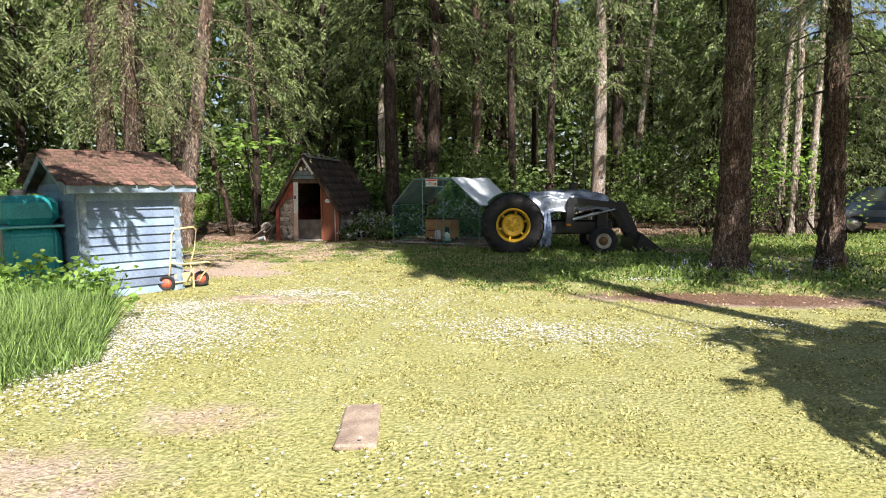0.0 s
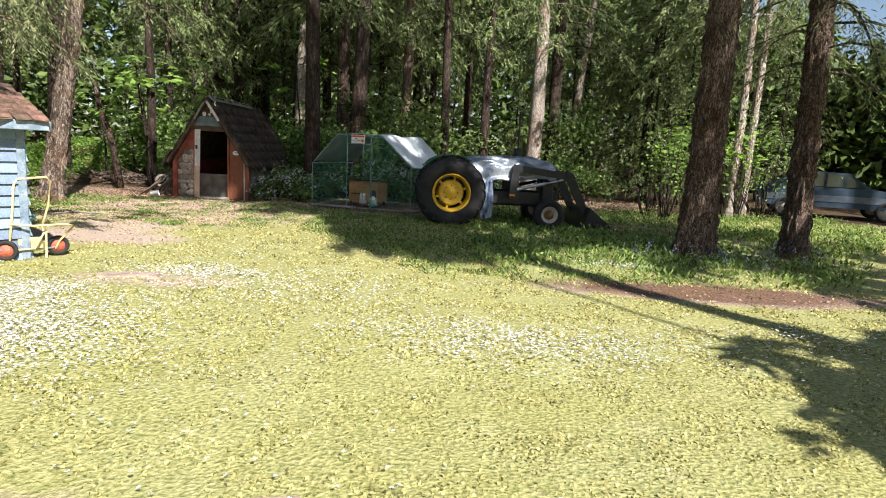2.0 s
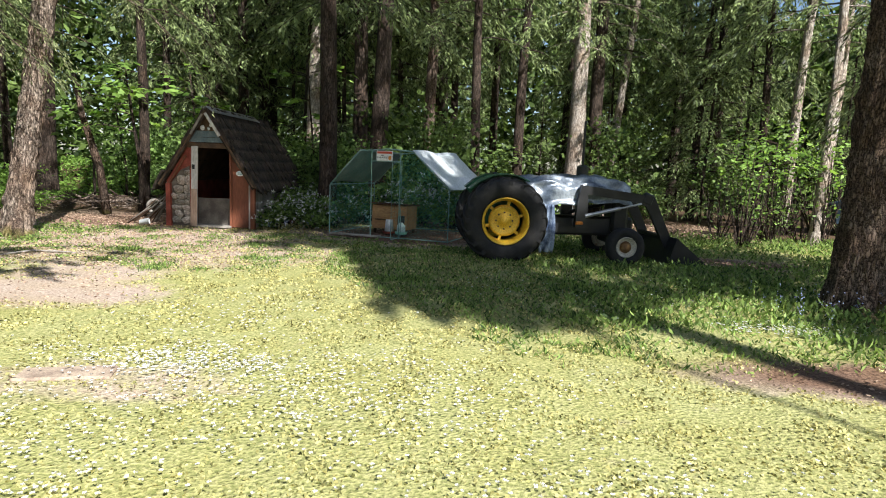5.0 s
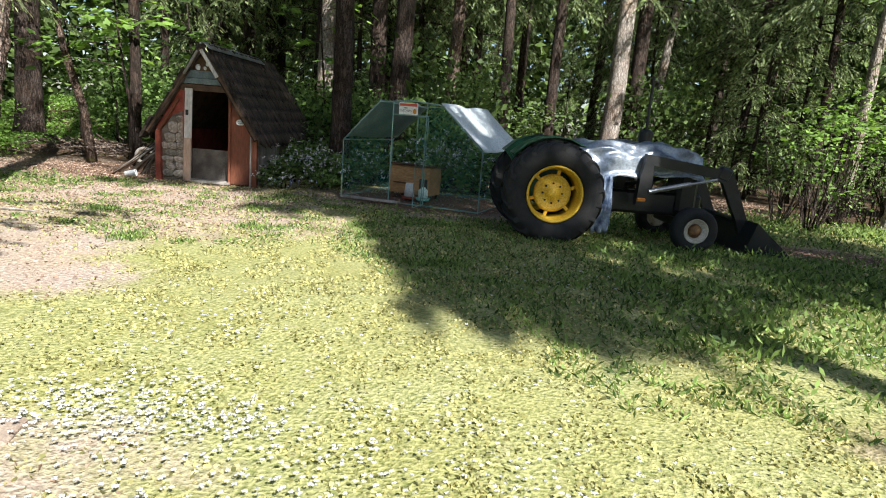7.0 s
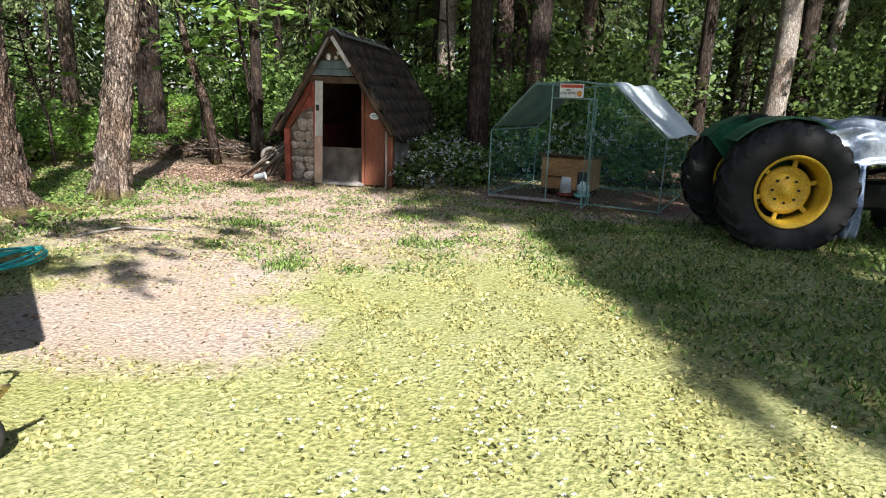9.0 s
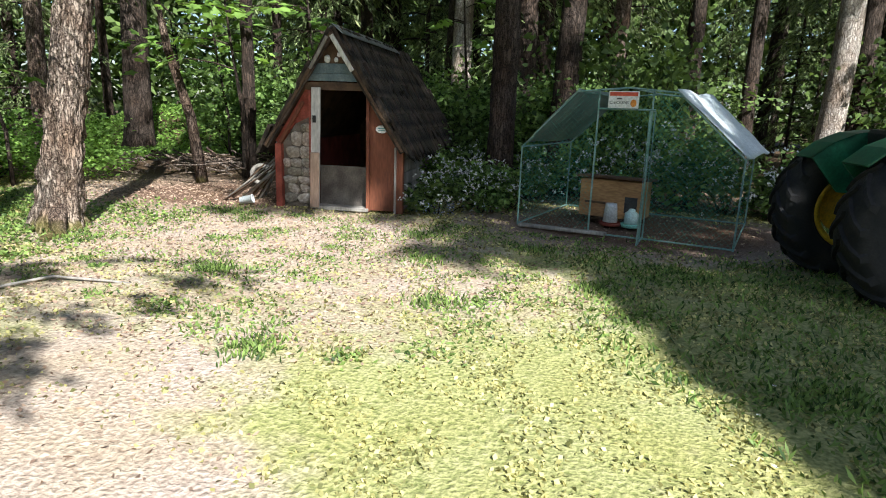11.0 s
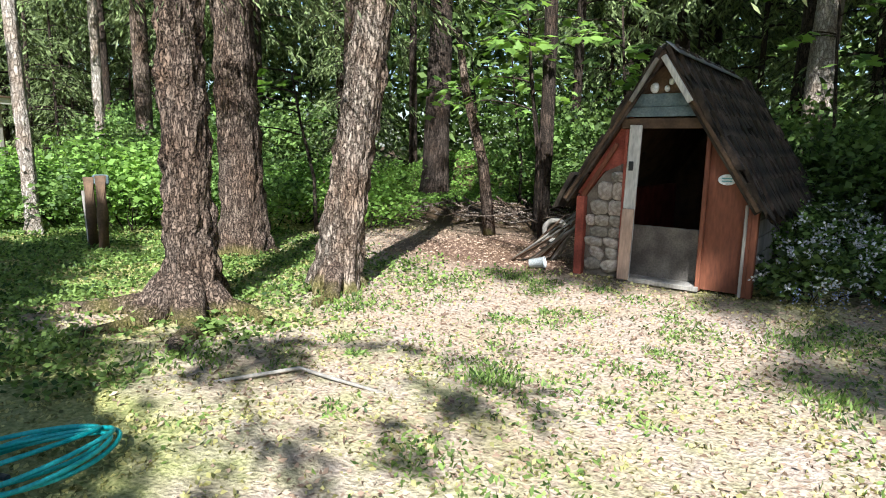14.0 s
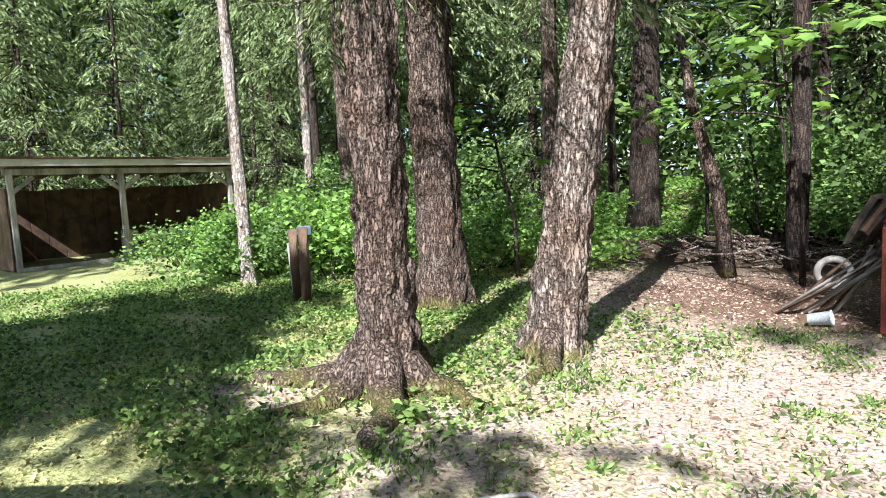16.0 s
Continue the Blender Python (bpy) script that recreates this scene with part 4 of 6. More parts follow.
            copy_thing(k, pose(x, y, 0, 0, 0, rg.uniform(0, 360)) @ Matrix.Scale(rg.uniform(smin, smax), 4))
            made += 1

    rg = np.random.default_rng(77)
    for i in range(26):
        copy_thing(young[i % 3], pose(rg.uniform(-33, -24.5), rg.uniform(3, 24), 0, 0, 0, rg.uniform(0, 360)) @ Matrix.Scale(rg.uniform(1.0, 1.6), 4))
    wood(56, 1.4, shapes, 5, 0.75, 1.2)
    wood(62, 1.0, young, 6, 0.65, 1.4)


def shrubs():
    dark = [shrub("shrub", 40 + s, 1.0, 1.7, 1900, 0.11, (LEAF_DARK, LEAF_BROAD, LEAF_DARK)[s], ("dark leafy shrub at the edge of the wood", "green leafy shrub at the edge of the wood", "dark leafy shrub at the edge of the wood")[s]) for s in range(3)]
    places = [(-6.3, 23.6), (1.2, 22.3), (10.2, 24.6)]
    for t, (x, y) in zip(dark, places):
        t.matrix_basis = pose(x, y, 0)
        tagged(t, group="shrubs of the wood")
    rg = np.random.default_rng(12)
    made = 0
    while made < 80:
        x, y = rg.uniform(-22, 17), rg.uniform(16, 28)
        edge = 20.6 if x > -3 else 22.2
        if x > 7:
            edge = 18.4
        if x < -9.5:
            edge = 17.6 if x < -12 else 21.5
        if x > 6.5 and y < 23.5 or x > 10.5 and y < 25:
            continue
        if 1.5 < x < 10.0 and (y < 23.5 or rg.random() < 0.6):
            continue
        if y < edge or y > edge + 4.5 or (abs(x + 4) < 1.4 and y < 23) or (abs(x + 11.8) < 2.8 and y < 29):
            continue
        copy_thing(dark[rg.integers(3)], pose(x, y, 0, 0, 0, rg.uniform(0, 360)) @ Matrix.Diagonal((*(rg.uniform(0.7, 1.3) * np.array((1, 1, rg.uniform(0.7, 1.6)))), 1)))
        made += 1
    # flowering growth between the hut and the chicken run, and behind the run
    bush = []
    for i, (x, y, s) in enumerate([(-2.55, 18.0, 0.56), (-2.0, 18.5, 0.62), (-1.55, 19.0, 0.6), (-2.75, 19.3, 0.75), (-2.3, 20.2, 0.85)]):
        t = shrub("flowering_bush", 80 + i, 0.75 * s, 1.05 * s, 1400, 0.075, LEAF_BROAD if i % 2 else LEAF_DARK, "low leafy bush with small white flowers beside the hut", "bush")
        t.matrix_basis = pose(x, y, 0)
        tagged(t, group="bushes beside the hut")
        bush.append(t)
        rng = np.random.default_rng(90 + i)
        m = 420
        c = np.repeat(rng.normal(0, 1, (m // 5, 3)) * (0.46 * s, 0.42 * s, 0.28 * s) + (0, -0.22, 0.68 * s), 5, 0) + rng.normal(0, 0.012, (m, 3))
        c[:, 2] = np.abs(c[:, 2])
        leaves("blossoms", c, rng.normal(size=(m, 3)), 0.034, 0.026, PETAL_WHITE, rng, t, "small white blossoms")
    for i, (x, y, k) in enumerate([(-1.2, 20.3, 1.1), (-0.4, 20.6, 1.4), (0.4, 20.4, 1.2), (1.2, 20.2, 1.5), (1.9, 19.8, 1.1), (2.6, 19.6, 1.3), (3.3, 20.2, 1.4)]):
        copy_thing(bush[i % 5], pose(x, y, 0, 0, 0, 70 * i) @ Matrix.Scale(k, 4))
    # brambles in front of the open shed
    bramble = [shrub("bramble", 50 + s, 0.9, 1.25, 2300, 0.09, (LEAF_BROAD, LEAF_MAPLE)[s], "sunlit green bramble thicket by the open shed") for s in range(2)]
    spots = [(-13.2, 15.3), (-14.6, 15.6), (-15.6, 16.0), (-12.2, 15.9), (-11.6, 17.0), (-13.4, 16.9), (-14.8, 17.4), (-16.2, 17.3), (-12.4, 18.3), (-10.9, 18.4), (-16.0, 15.0), (-14.2, 14.8), (-10.2, 17.2), (-9.6, 18.9), (-16.8, 14.5)]
    for i, (x, y) in enumerate(spots):
        k = 0.8 + 0.35 * rg.random()
        if i < 2:
            bramble[i].matrix_basis = pose(x, y, 0, 0, 0, 50 * i)
            tagged(bramble[i], group="brambles")
        else:
            copy_thing(bramble[i % 2], pose(x, y, 0, 0, 0, rg.uniform(0, 360)) @ Matrix.Scale(k, 4))
    # young saplings in the sun beyond the tractor
    sap = [shrub("sapling", 170 + k, 0.75 + 0.1 * k, 2.3 + 0.6 * k, 300, 0.11, (LEAF_BROAD, LEAF_MAPLE)[k], "bright young sapling with layered green sprays", "sapling", 0.5, 20) for k in range(2)]
    for k in range(2):
        sap[k].matrix_basis = pose(7.6 + 1.5 * k, 19.4 + 0.6 * k, 0)
        tagged(sap[k], group="saplings beyond the tractor")
    for i in range(6):
        x = 7.4 + 3.6 * rg.random()
        copy_thing(sap[i % 2], pose(x, 18.0 + 0.12 * (x - 6) + 3.4 * rg.random(), 0, 0, 0, rg.uniform(0, 360)) @ Matrix.Scale(rg.uniform(0.5, 1.25), 4))
    # leafy weeds in front of the shed beside the tall grass
    t = shrub("leafy_weed", 97, 0.4, 0.75, 420, 0.10, LEAF_MAPLE, "yellow-green broad-leaved weed beside the shed", "weed")
    t.matrix_basis = pose(-3.5, 7.2, 0)
    for i, (x, y) in enumerate([(-2.9, 6.7), (-3.9, 6.7), (-2.4, 6.9), (-3.3, 6.2), (-4.4, 7.3)]):
        copy_thing(t, pose(x, y, 0, 0, 0, 70 * i) @ Matrix.Scale(0.75 + 0.1 * (i % 3), 4))
    # maples whose broad leaves catch the sun before the wood
    rng = np.random.default_rng(33)
    for x, y, z, n in [(-5.75, 20.7, 3.7, 90), (-6.6, 19.3, 3.1, 80), (-7.3, 20.4, 3.9, 80), (-8.9, 22.6, 3.4, 70), (-10.0, 17.6, 2.6, 60), (-3.0, 22.0, 4.3, 60), (-9.4, 21.8, 3.4, 60), (8.9, 19.6, 2.4, 60)]:
        t = thing("maple_sapling", pose(x, y, 0), "slender maple with bright broad green leaves", "tree", "maples in the wood")
        part("trunk", tube([(0.12, 0.35, -0.05), (0.15, 0.3, z * 0.35), (0.05, 0.12, z * 0.7), (0, 0, z)], 0.04, 8, taper=0.35), BARK_DARK, t, smooth=True)
        lines, p, d = [], [], []
        for b in range(8):
            a = rng.uniform(-2.9, -0.2) if b < 6 else rng.uniform(0, 3.1)
            h, L = z * rng.uniform(0.6, 1.0), rng.uniform(0.7, 1.7)
            u = np.linspace(0, 1, 6)
            line = np.stack([0.05 + L * u * math.cos(a), 0.1 + L * u * math.sin(a), h + 0.35 * L * u - 0.4 * L * u**2], 1)
            lines.append(line)
            m = n // 8
            w = 0.3 + 0.7 * rng.random(m)
            p.append(np.stack([np.interp(w, u, line[:, k]) for k in range(3)], 1) + rng.normal(0, 1, (m, 3)) * (0.13, 0.13, 0.05))
            q = a + rng.normal(0, 1.0, m)
            d.append(np.stack([np.cos(q), np.sin(q), -0.45 + rng.normal(0, 0.25, m)], 1))
        v, f = palmate_arrays(np.concatenate(p), np.concatenate(d), 0.15 + 0.1 * rng.random(8 * (n // 8)), rng)
        part_mesh("foliage", mesh_np("foliage", v, f), LEAF_MAPLE, t)
        tagged(part_mesh("branchwork", lines_mesh("branchwork", lines, 0.016), BARK_DARK, t), kind="stuff")
    far_woods()


def far_woods():
    """Ragged foliage that closes the view behind the trunks, with gaps to the sky."""
    rng = np.random.default_rng(44)
    n = 110000
    a = rng.uniform(radians(-62), radians(100), n)
    rad = rng.uniform(36, 46, n)
    top = 17 + 6 * np.array([noise.noise((q * 9, 0, 5)) for q in a]) - 7 * (a < radians(-24))
    z = top * rng.random(n) ** 0.8
    p = np.stack([-rad * np.sin(a) * 1.0 - 2, 8 + rad * np.cos(a), z], 1)
    ax = rng.normal(0, 1, (n, 3)) * (1, 1, 0.4) + (0, 0, -0.5)
    ob = leaves("far_woods", p, ax, 0.55 + 0.4 * rng.random(n), 0.32, LEAF_DARK, rng)
    tagged(ob, "dense dark foliage of the far wood", "woods", kind="stuff")


def shade_trees():
    """Firs that stand outside the view to the sunny side and shade the tractor and part of the lawn."""
    spec = [(12.6, 3.2, 0.2, 21, (8.4, 20, 2.5, 1.3, 40, 240)), (15.3, 4.2, 0.2, 19, (7.0, 18, 2.8, 1.4, 40, 240)), (22.5, 9.0, 0.3, 22, (4.0, 21, 3.0, 1.4, 34, 240)), (11.15, -0.87, 0.14, 27, (14.3, 26, 2.1, 1.5, 70, 330)),
            (13.8, 0.6, 0.3, 26, (13.0, 25, 2.0, 1.2, 24, 200)), (10.1, -0.7, 0.05, 16.2, (13.5, 15.8, 1.5, 0.8, 26, 220)), (11.7, -2.0, 0.12, 35, (21.6, 34, 3.0, 1.8, 52, 260)),
            (8.95, 1.75, 0.14, 6.4, (3.6, 5.3, 2.2, 1.5, 46, 280)), (14.9, 0.2, 0.3, 39, (21.5, 38, 2.6, 1.6, 34, 220)),
            (-7.6, 6.2, 0.3, 12, (3.8, 8.5, 2.3, 1.0, 22, 170)), (-12.9, 2.0, 0.3, 20, (10.2, 19, 2.4, 1.4, 44, 260)),
            (-4.6, 4.0, 0.28, 14, (5.2, 11.5, 3.3, 1.2, 44, 320)), (-2.4, 1.0, 0.28, 16, (7.6, 14.5, 3.6, 1.6, 36, 170))]
    for i, (x, y, r, h, c) in enumerate(spec):
        conifer(x, y, r, h, (0, 0), 140 + i, BARK_DARK, "tall fir shading the yard", (*c, 0.45, 0.34), NEEDLE, "firs round the yard", 0.0, 14, 20)
    conifer(11.9, -2.3, 0.1, 29, (0, 0), 158, BARK_DARK, "tall fir shading the yard", (23.2, 28.5, 3.6, 2.8, 26, 320, 0.15, 0.34, (3.72, 0.25)), NEEDLE, "firs round the yard", 0.0, 14, 20)
    conifer(-2.6, 2.2, 0.12, 8, (0, 0), 162, BARK_DARK, "slim fir shading the shed", (5.1, 6.3, 2.5, 2.4, 9, 260, 0.1, 0.26, (0.74, 0.08)), NEEDLE, "firs round the yard", 0.0, 12, 14)
    # one with long thin boughs that reach over the worn soil
    conifer(-4.3, 3.4, 0.2, 11, (0, 0), 160, BARK_DARK, "tall fir shading the yard", (6.3, 8.4, 6.4, 5.6, 11, 190, 0.12, 0.26, (0.58, 0.12)), NEEDLE, "firs round the yard", 0.0, 14, 20)


# ---- the blue shed and what stands by it ----
def board(length, high, thick, lap=0.034, bow=0.0):
    """A lapped siding board: its lower edge stands out. Runs along x from 0, foot at z 0."""
    bm = bmesh.new()
    n = 6
    for i in range(n + 1):
        x = length * i / n
        d = bow * math.sin(i * 1.7)
        for y, z in ((-thick - lap, 0), (-thick, high), (0, high), (0, 0)):
            bm.verts.new((x, y + d, z))
    bm.verts.ensure_lookup_table()
    for i in range(n):
        for k in range(4):
            bm.faces.new([bm.verts[j] for j in (4 * i + k, 4 * i + (k + 1) % 4, 4 * i + 4 + (k + 1) % 4, 4 * i + 4 + k)])
    bm.faces.new([bm.verts[k] for k in range(4)])
    bm.faces.new([bm.verts[4 * n + k] for k in (3, 2, 1, 0)])
    return bm


def prism(outline, y0, y1):
    """An outline of (x, z) drawn out along y."""
    bm = bmesh.new()
    a = [bm.verts.new((x, y0, z)) for x, z in outline]
    b = [bm.verts.new((x, y1, z)) for x, z in outline]
    bm.faces.new(a)
    bm.faces.new(b[::-1])
    for i in range(len(a)):
        j = (i + 1) % len(a)
        bm.faces.new((a[j], a[i], b[i], b[j]))
    return bm


def shingle_slope(parent, origin, along, up, out, length, slope, courses, per, mat, rng, thick=0.018, name="shingle"):
    """Overlapping shingles on one roof slope; each an object on one of a few shared meshes."""
    along, up, out = Vector(along).normalized(), Vector(up).normalized(), Vector(out).normalized()
    ch = slope / courses
    w = length / per
    shared = []
    for s in range(5):
        bm = box(w * (0.9 + 0.08 * rng.random()), ch * (1.35 + 0.2 * rng.random()), thick * (0.8 + 0.6 * rng.random()), bev=0.004)
        for v in bm.verts:
            v.co.y += 1.3 * thick * rng.normal() if v.co.y < 0 else 0
            v.co.z += 0.25 * thick * rng.normal()
        me = bpy.data.meshes.new(name)
        bm.to_mesh(me)
        bm.free()
        me.materials.append(mat)
        shared.append(me)
    base = Matrix((along, up, out)).transposed().to_4x4()
    for c in range(courses):
        for k in range(per):
            ob = new(name, shared[rng.integers(5)])
            ob.parent = parent
            p = Vector(origin) + along * (w * (k + 0.5 + (0.5 if c % 2 else 0)) % length) + up * (ch * (c + 0.42)) + out * (0.02 + max(0.006, 0.9 * thick - 0.01) * rng.random())
            ob.matrix_basis = Matrix.Translation(p) @ base @ pose(0, 0, 0, 3.5 + rng.normal() * 50 * thick, rng.normal() * 70 * thick, rng.normal() * 100 * thick)


def blue_shed():
    L, W, H, R = 1.34, 2.7, 1.63, 2.07
    t = thing("garden_shed", pose(-3.46, 8.14, 0, 0, 0, 52.0), "pale blue lap-sided garden shed with a mossy shingle roof", "shed")
    rng = np.random.default_rng(51)
    core = part("wall", prism([(0, 0), (L, 0), (L, H), (0, H)], 0.02, W - 0.02), SLATE_PAINT, t)
    half = W / 2
    rows = 13
    shared = part("siding_board", board(L - 0.18, H / rows, 0.012), BLUE_PAINT, core)
    shared.matrix_basis = pose(0.09, 0.018, 0)
    side = bpy.data.meshes.new("siding_board")
    b = board(W - 0.1, H / rows, 0.012)
    bmesh.ops.recalc_face_normals(b, faces=b.faces)
    b.to_mesh(side)
    b.free()
    side.materials.append(BLUE_PAINT)
    for i in range(rows):
        if i:
            ob = new("siding_board", shared.data)
            ob.parent, ob.matrix_basis = core, pose(0.09, 0.018, i * H / rows)
        for m in (pose(0, W - 0.05, i * H / rows, 0, 0, -90), pose(L, 0.05, i * H / rows, 0, 0, 90)):
            ob = new("siding_board", side)
            ob.parent, ob.matrix_basis = core, m
    gab = prism([(0.05, H), (W - 0.05, H), (half, R - 0.06)], -0.0, 0.03)
    gab.transform(pose(0.0, W, 0, 0, 0, -90))
    part("gable", gab, SLATE_PAINT, t, "dark blue-grey gable boards")
    gab = prism([(0.05, H), (W - 0.05, H), (half, R - 0.06)], 0, 0.03)
    gab.transform(pose(L, 0, 0, 0, 0, 90))
    part("gable", gab, SLATE_PAINT, t)
    for x, y in ((0.045, 0.0), (L - 0.045, 0.0)):
        part("corner_board", box(0.09, 0.03, H, (x, y, H / 2)), BLUE_TRIM, t)
    part("corner_board", box(0.03, 0.09, H, (-0.012, 0.045, H / 2)), BLUE_TRIM, t)
    over, lap = 0.22, 0.18
    rise = math.atan2(R - H, half)
    slope = math.hypot(half + over, (R - H) * (half + over) / half)
    for s in (1, -1):
        cy, cz = half - s * (half + over) / 2, R - (R - H) * (half + over) / half / 2
        deck = part("roof", box(L + 2 * lap, slope, 0.03, (L / 2, cy, cz + 0.02), (math.degrees(rise) * s, 0, 0)), WOOD_DARK, t, "mossy shingles covered in fallen needles")
        up = Vector((0, s * math.cos(rise), math.sin(rise)))
        out = Vector((0, -s * math.sin(rise), math.cos(rise)))
        edge = Vector((-lap, half - s * (half + over), R - (R - H) * (half + over) / half + 0.045))
        shingle_slope(deck, edge, (1, 0, 0) if s > 0 else (1, 0, 0), up, out, L + 2 * lap, slope, 9, 10 if s > 0 else 6, SHAKE, rng)
        part("fascia", box(L + 2 * lap, 0.025, 0.11, (L / 2, half - s * (half + over + 0.012), R - (R - H) * (half + over) / half - 0.02)), BLUE_TRIM, t, "worn pale blue fascia board")
        for x in (-lap - 0.013, L + lap + 0.013):
            part("barge_board", box(0.026, slope, 0.12, (x, cy, cz - 0.03), (math.degrees(rise) * s, 0, 0)), BLUE_TRIM, t)
    part("ridge_cap", box(L + 2 * lap, 0.16, 0.03, (L / 2, half, R + 0.055)), SHAKE, t)


def water_tank():
    t = thing("water_tank", pose(-4.95, 8.75, 0, 0, 0, 52), "large teal plastic tank with a lid beside the blue shed", "tank")
    b = box(0.72, 1.75, 1.0, (0, 0, 0.5), bev=0.1)
    bmesh.ops.bevel(b, geom=b.edges[:], offset=0.03, segments=2, affect="EDGES")
    part("body", b, TEAL, t)
    part("rim", box(0.78, 1.81, 0.035, (0, 0, 1.02), bev=0.015), material("pale_teal_rim", (0.12, 0.42, 0.44), (0.2, 0.5, 0.5), 0.45, 4, 50, 0.0), t, "paler teal rim")
    part("lid", box(0.7, 1.73, 0.42, (0, 0, 1.25), bev=0.1, taper=0.96), TEAL, t)
    part("cap", lathe([(0, 0.1), (0.1, 0.1), (0.12, 0.06), (0.12, 0), (0, 0)], 20, "z"), RUBBER, t).matrix_basis = pose(0, 0.3, 1.455)
    part("edge_post", box(0.03, 0.03, 1.0, (-0.38, -0.9, 0.5)), WOOD_GREY, t)


def small_wheel(parent, m, r, w, rim_mat, name="wheel"):
    tyre = part(name, lathe([(r * 0.62, -w / 2), (r * 0.9, -w / 2), (r, -w / 4), (r, w / 4), (r * 0.9, w / 2), (r * 0.62, w / 2), (r * 0.62, -w / 2)], 28), RUBBER, parent, smooth=True)
    tyre.matrix_basis = m
    part("rim", lathe([(0, -w * 0.3), (r * 0.25, -w * 0.42), (r * 0.3, -w * 0.2), (r * 0.62, -w * 0.35), (r * 0.62, w * 0.35), (r * 0.3, w * 0.2), (r * 0.25, w * 0.42), (0, w * 0.3)], 24), rim_mat, tyre, smooth=True)
    return tyre


def hand_cart():
    t = thing("hand_cart", pose(-2.62, 9.22, 0, 0, 0, 62), "cream tubular hand cart with red wheels by the shed wall", "cart")
    part("handle", tube([(-0.26, 0.0, 0.1), (-0.2, 0.0, 0.55), (-0.17, 0, 0.86), (-0.13, 0, 0.93), (0.18, 0, 0.95), (0.23, 0, 0.9), (0.2, 0.02, 0.62), (0.12, 0.03, 0.36)], 0.013, 8), CREAM_STEEL, t, "cream painted handle loop", True)
    part("frame_tube", tube([(-0.23, 0, 0.42), (-0.05, -0.12, 0.4), (0.3, -0.16, 0.4), (0.42, -0.1, 0.36), (0.3, 0.0, 0.18), (0.26, 0.02, 0.08)], 0.012, 8), CREAM_STEEL, t, smooth=True)
    part("frame_tube", tube([(-0.24, 0, 0.12), (0.0, -0.04, 0.12), (0.1, -0.05, 0.3), (0.12, 0.03, 0.36)], 0.012, 8), CREAM_STEEL, t, smooth=True)
    part("leg", tube([(0.12, -0.06, 0.34), (0.1, -0.08, 0.0)], 0.012, 8), CREAM_STEEL, t)
    part("axle", tube([(-0.28, 0.02, 0.1), (0.32, 0.04, 0.1)], 0.011, 8), STEEL, t)
    part("plate", box(0.26, 0.03, 0.14, (-0.02, 0.02, 0.18)), CREAM_STEEL, t)
    for x in (-0.28, 0.3):
        small_wheel(t, pose(x, 0.02 if x < 0 else 0.04, 0.12, 0, 0, -32 if x < 0 else -20), 0.12, 0.05, RED_RIM)


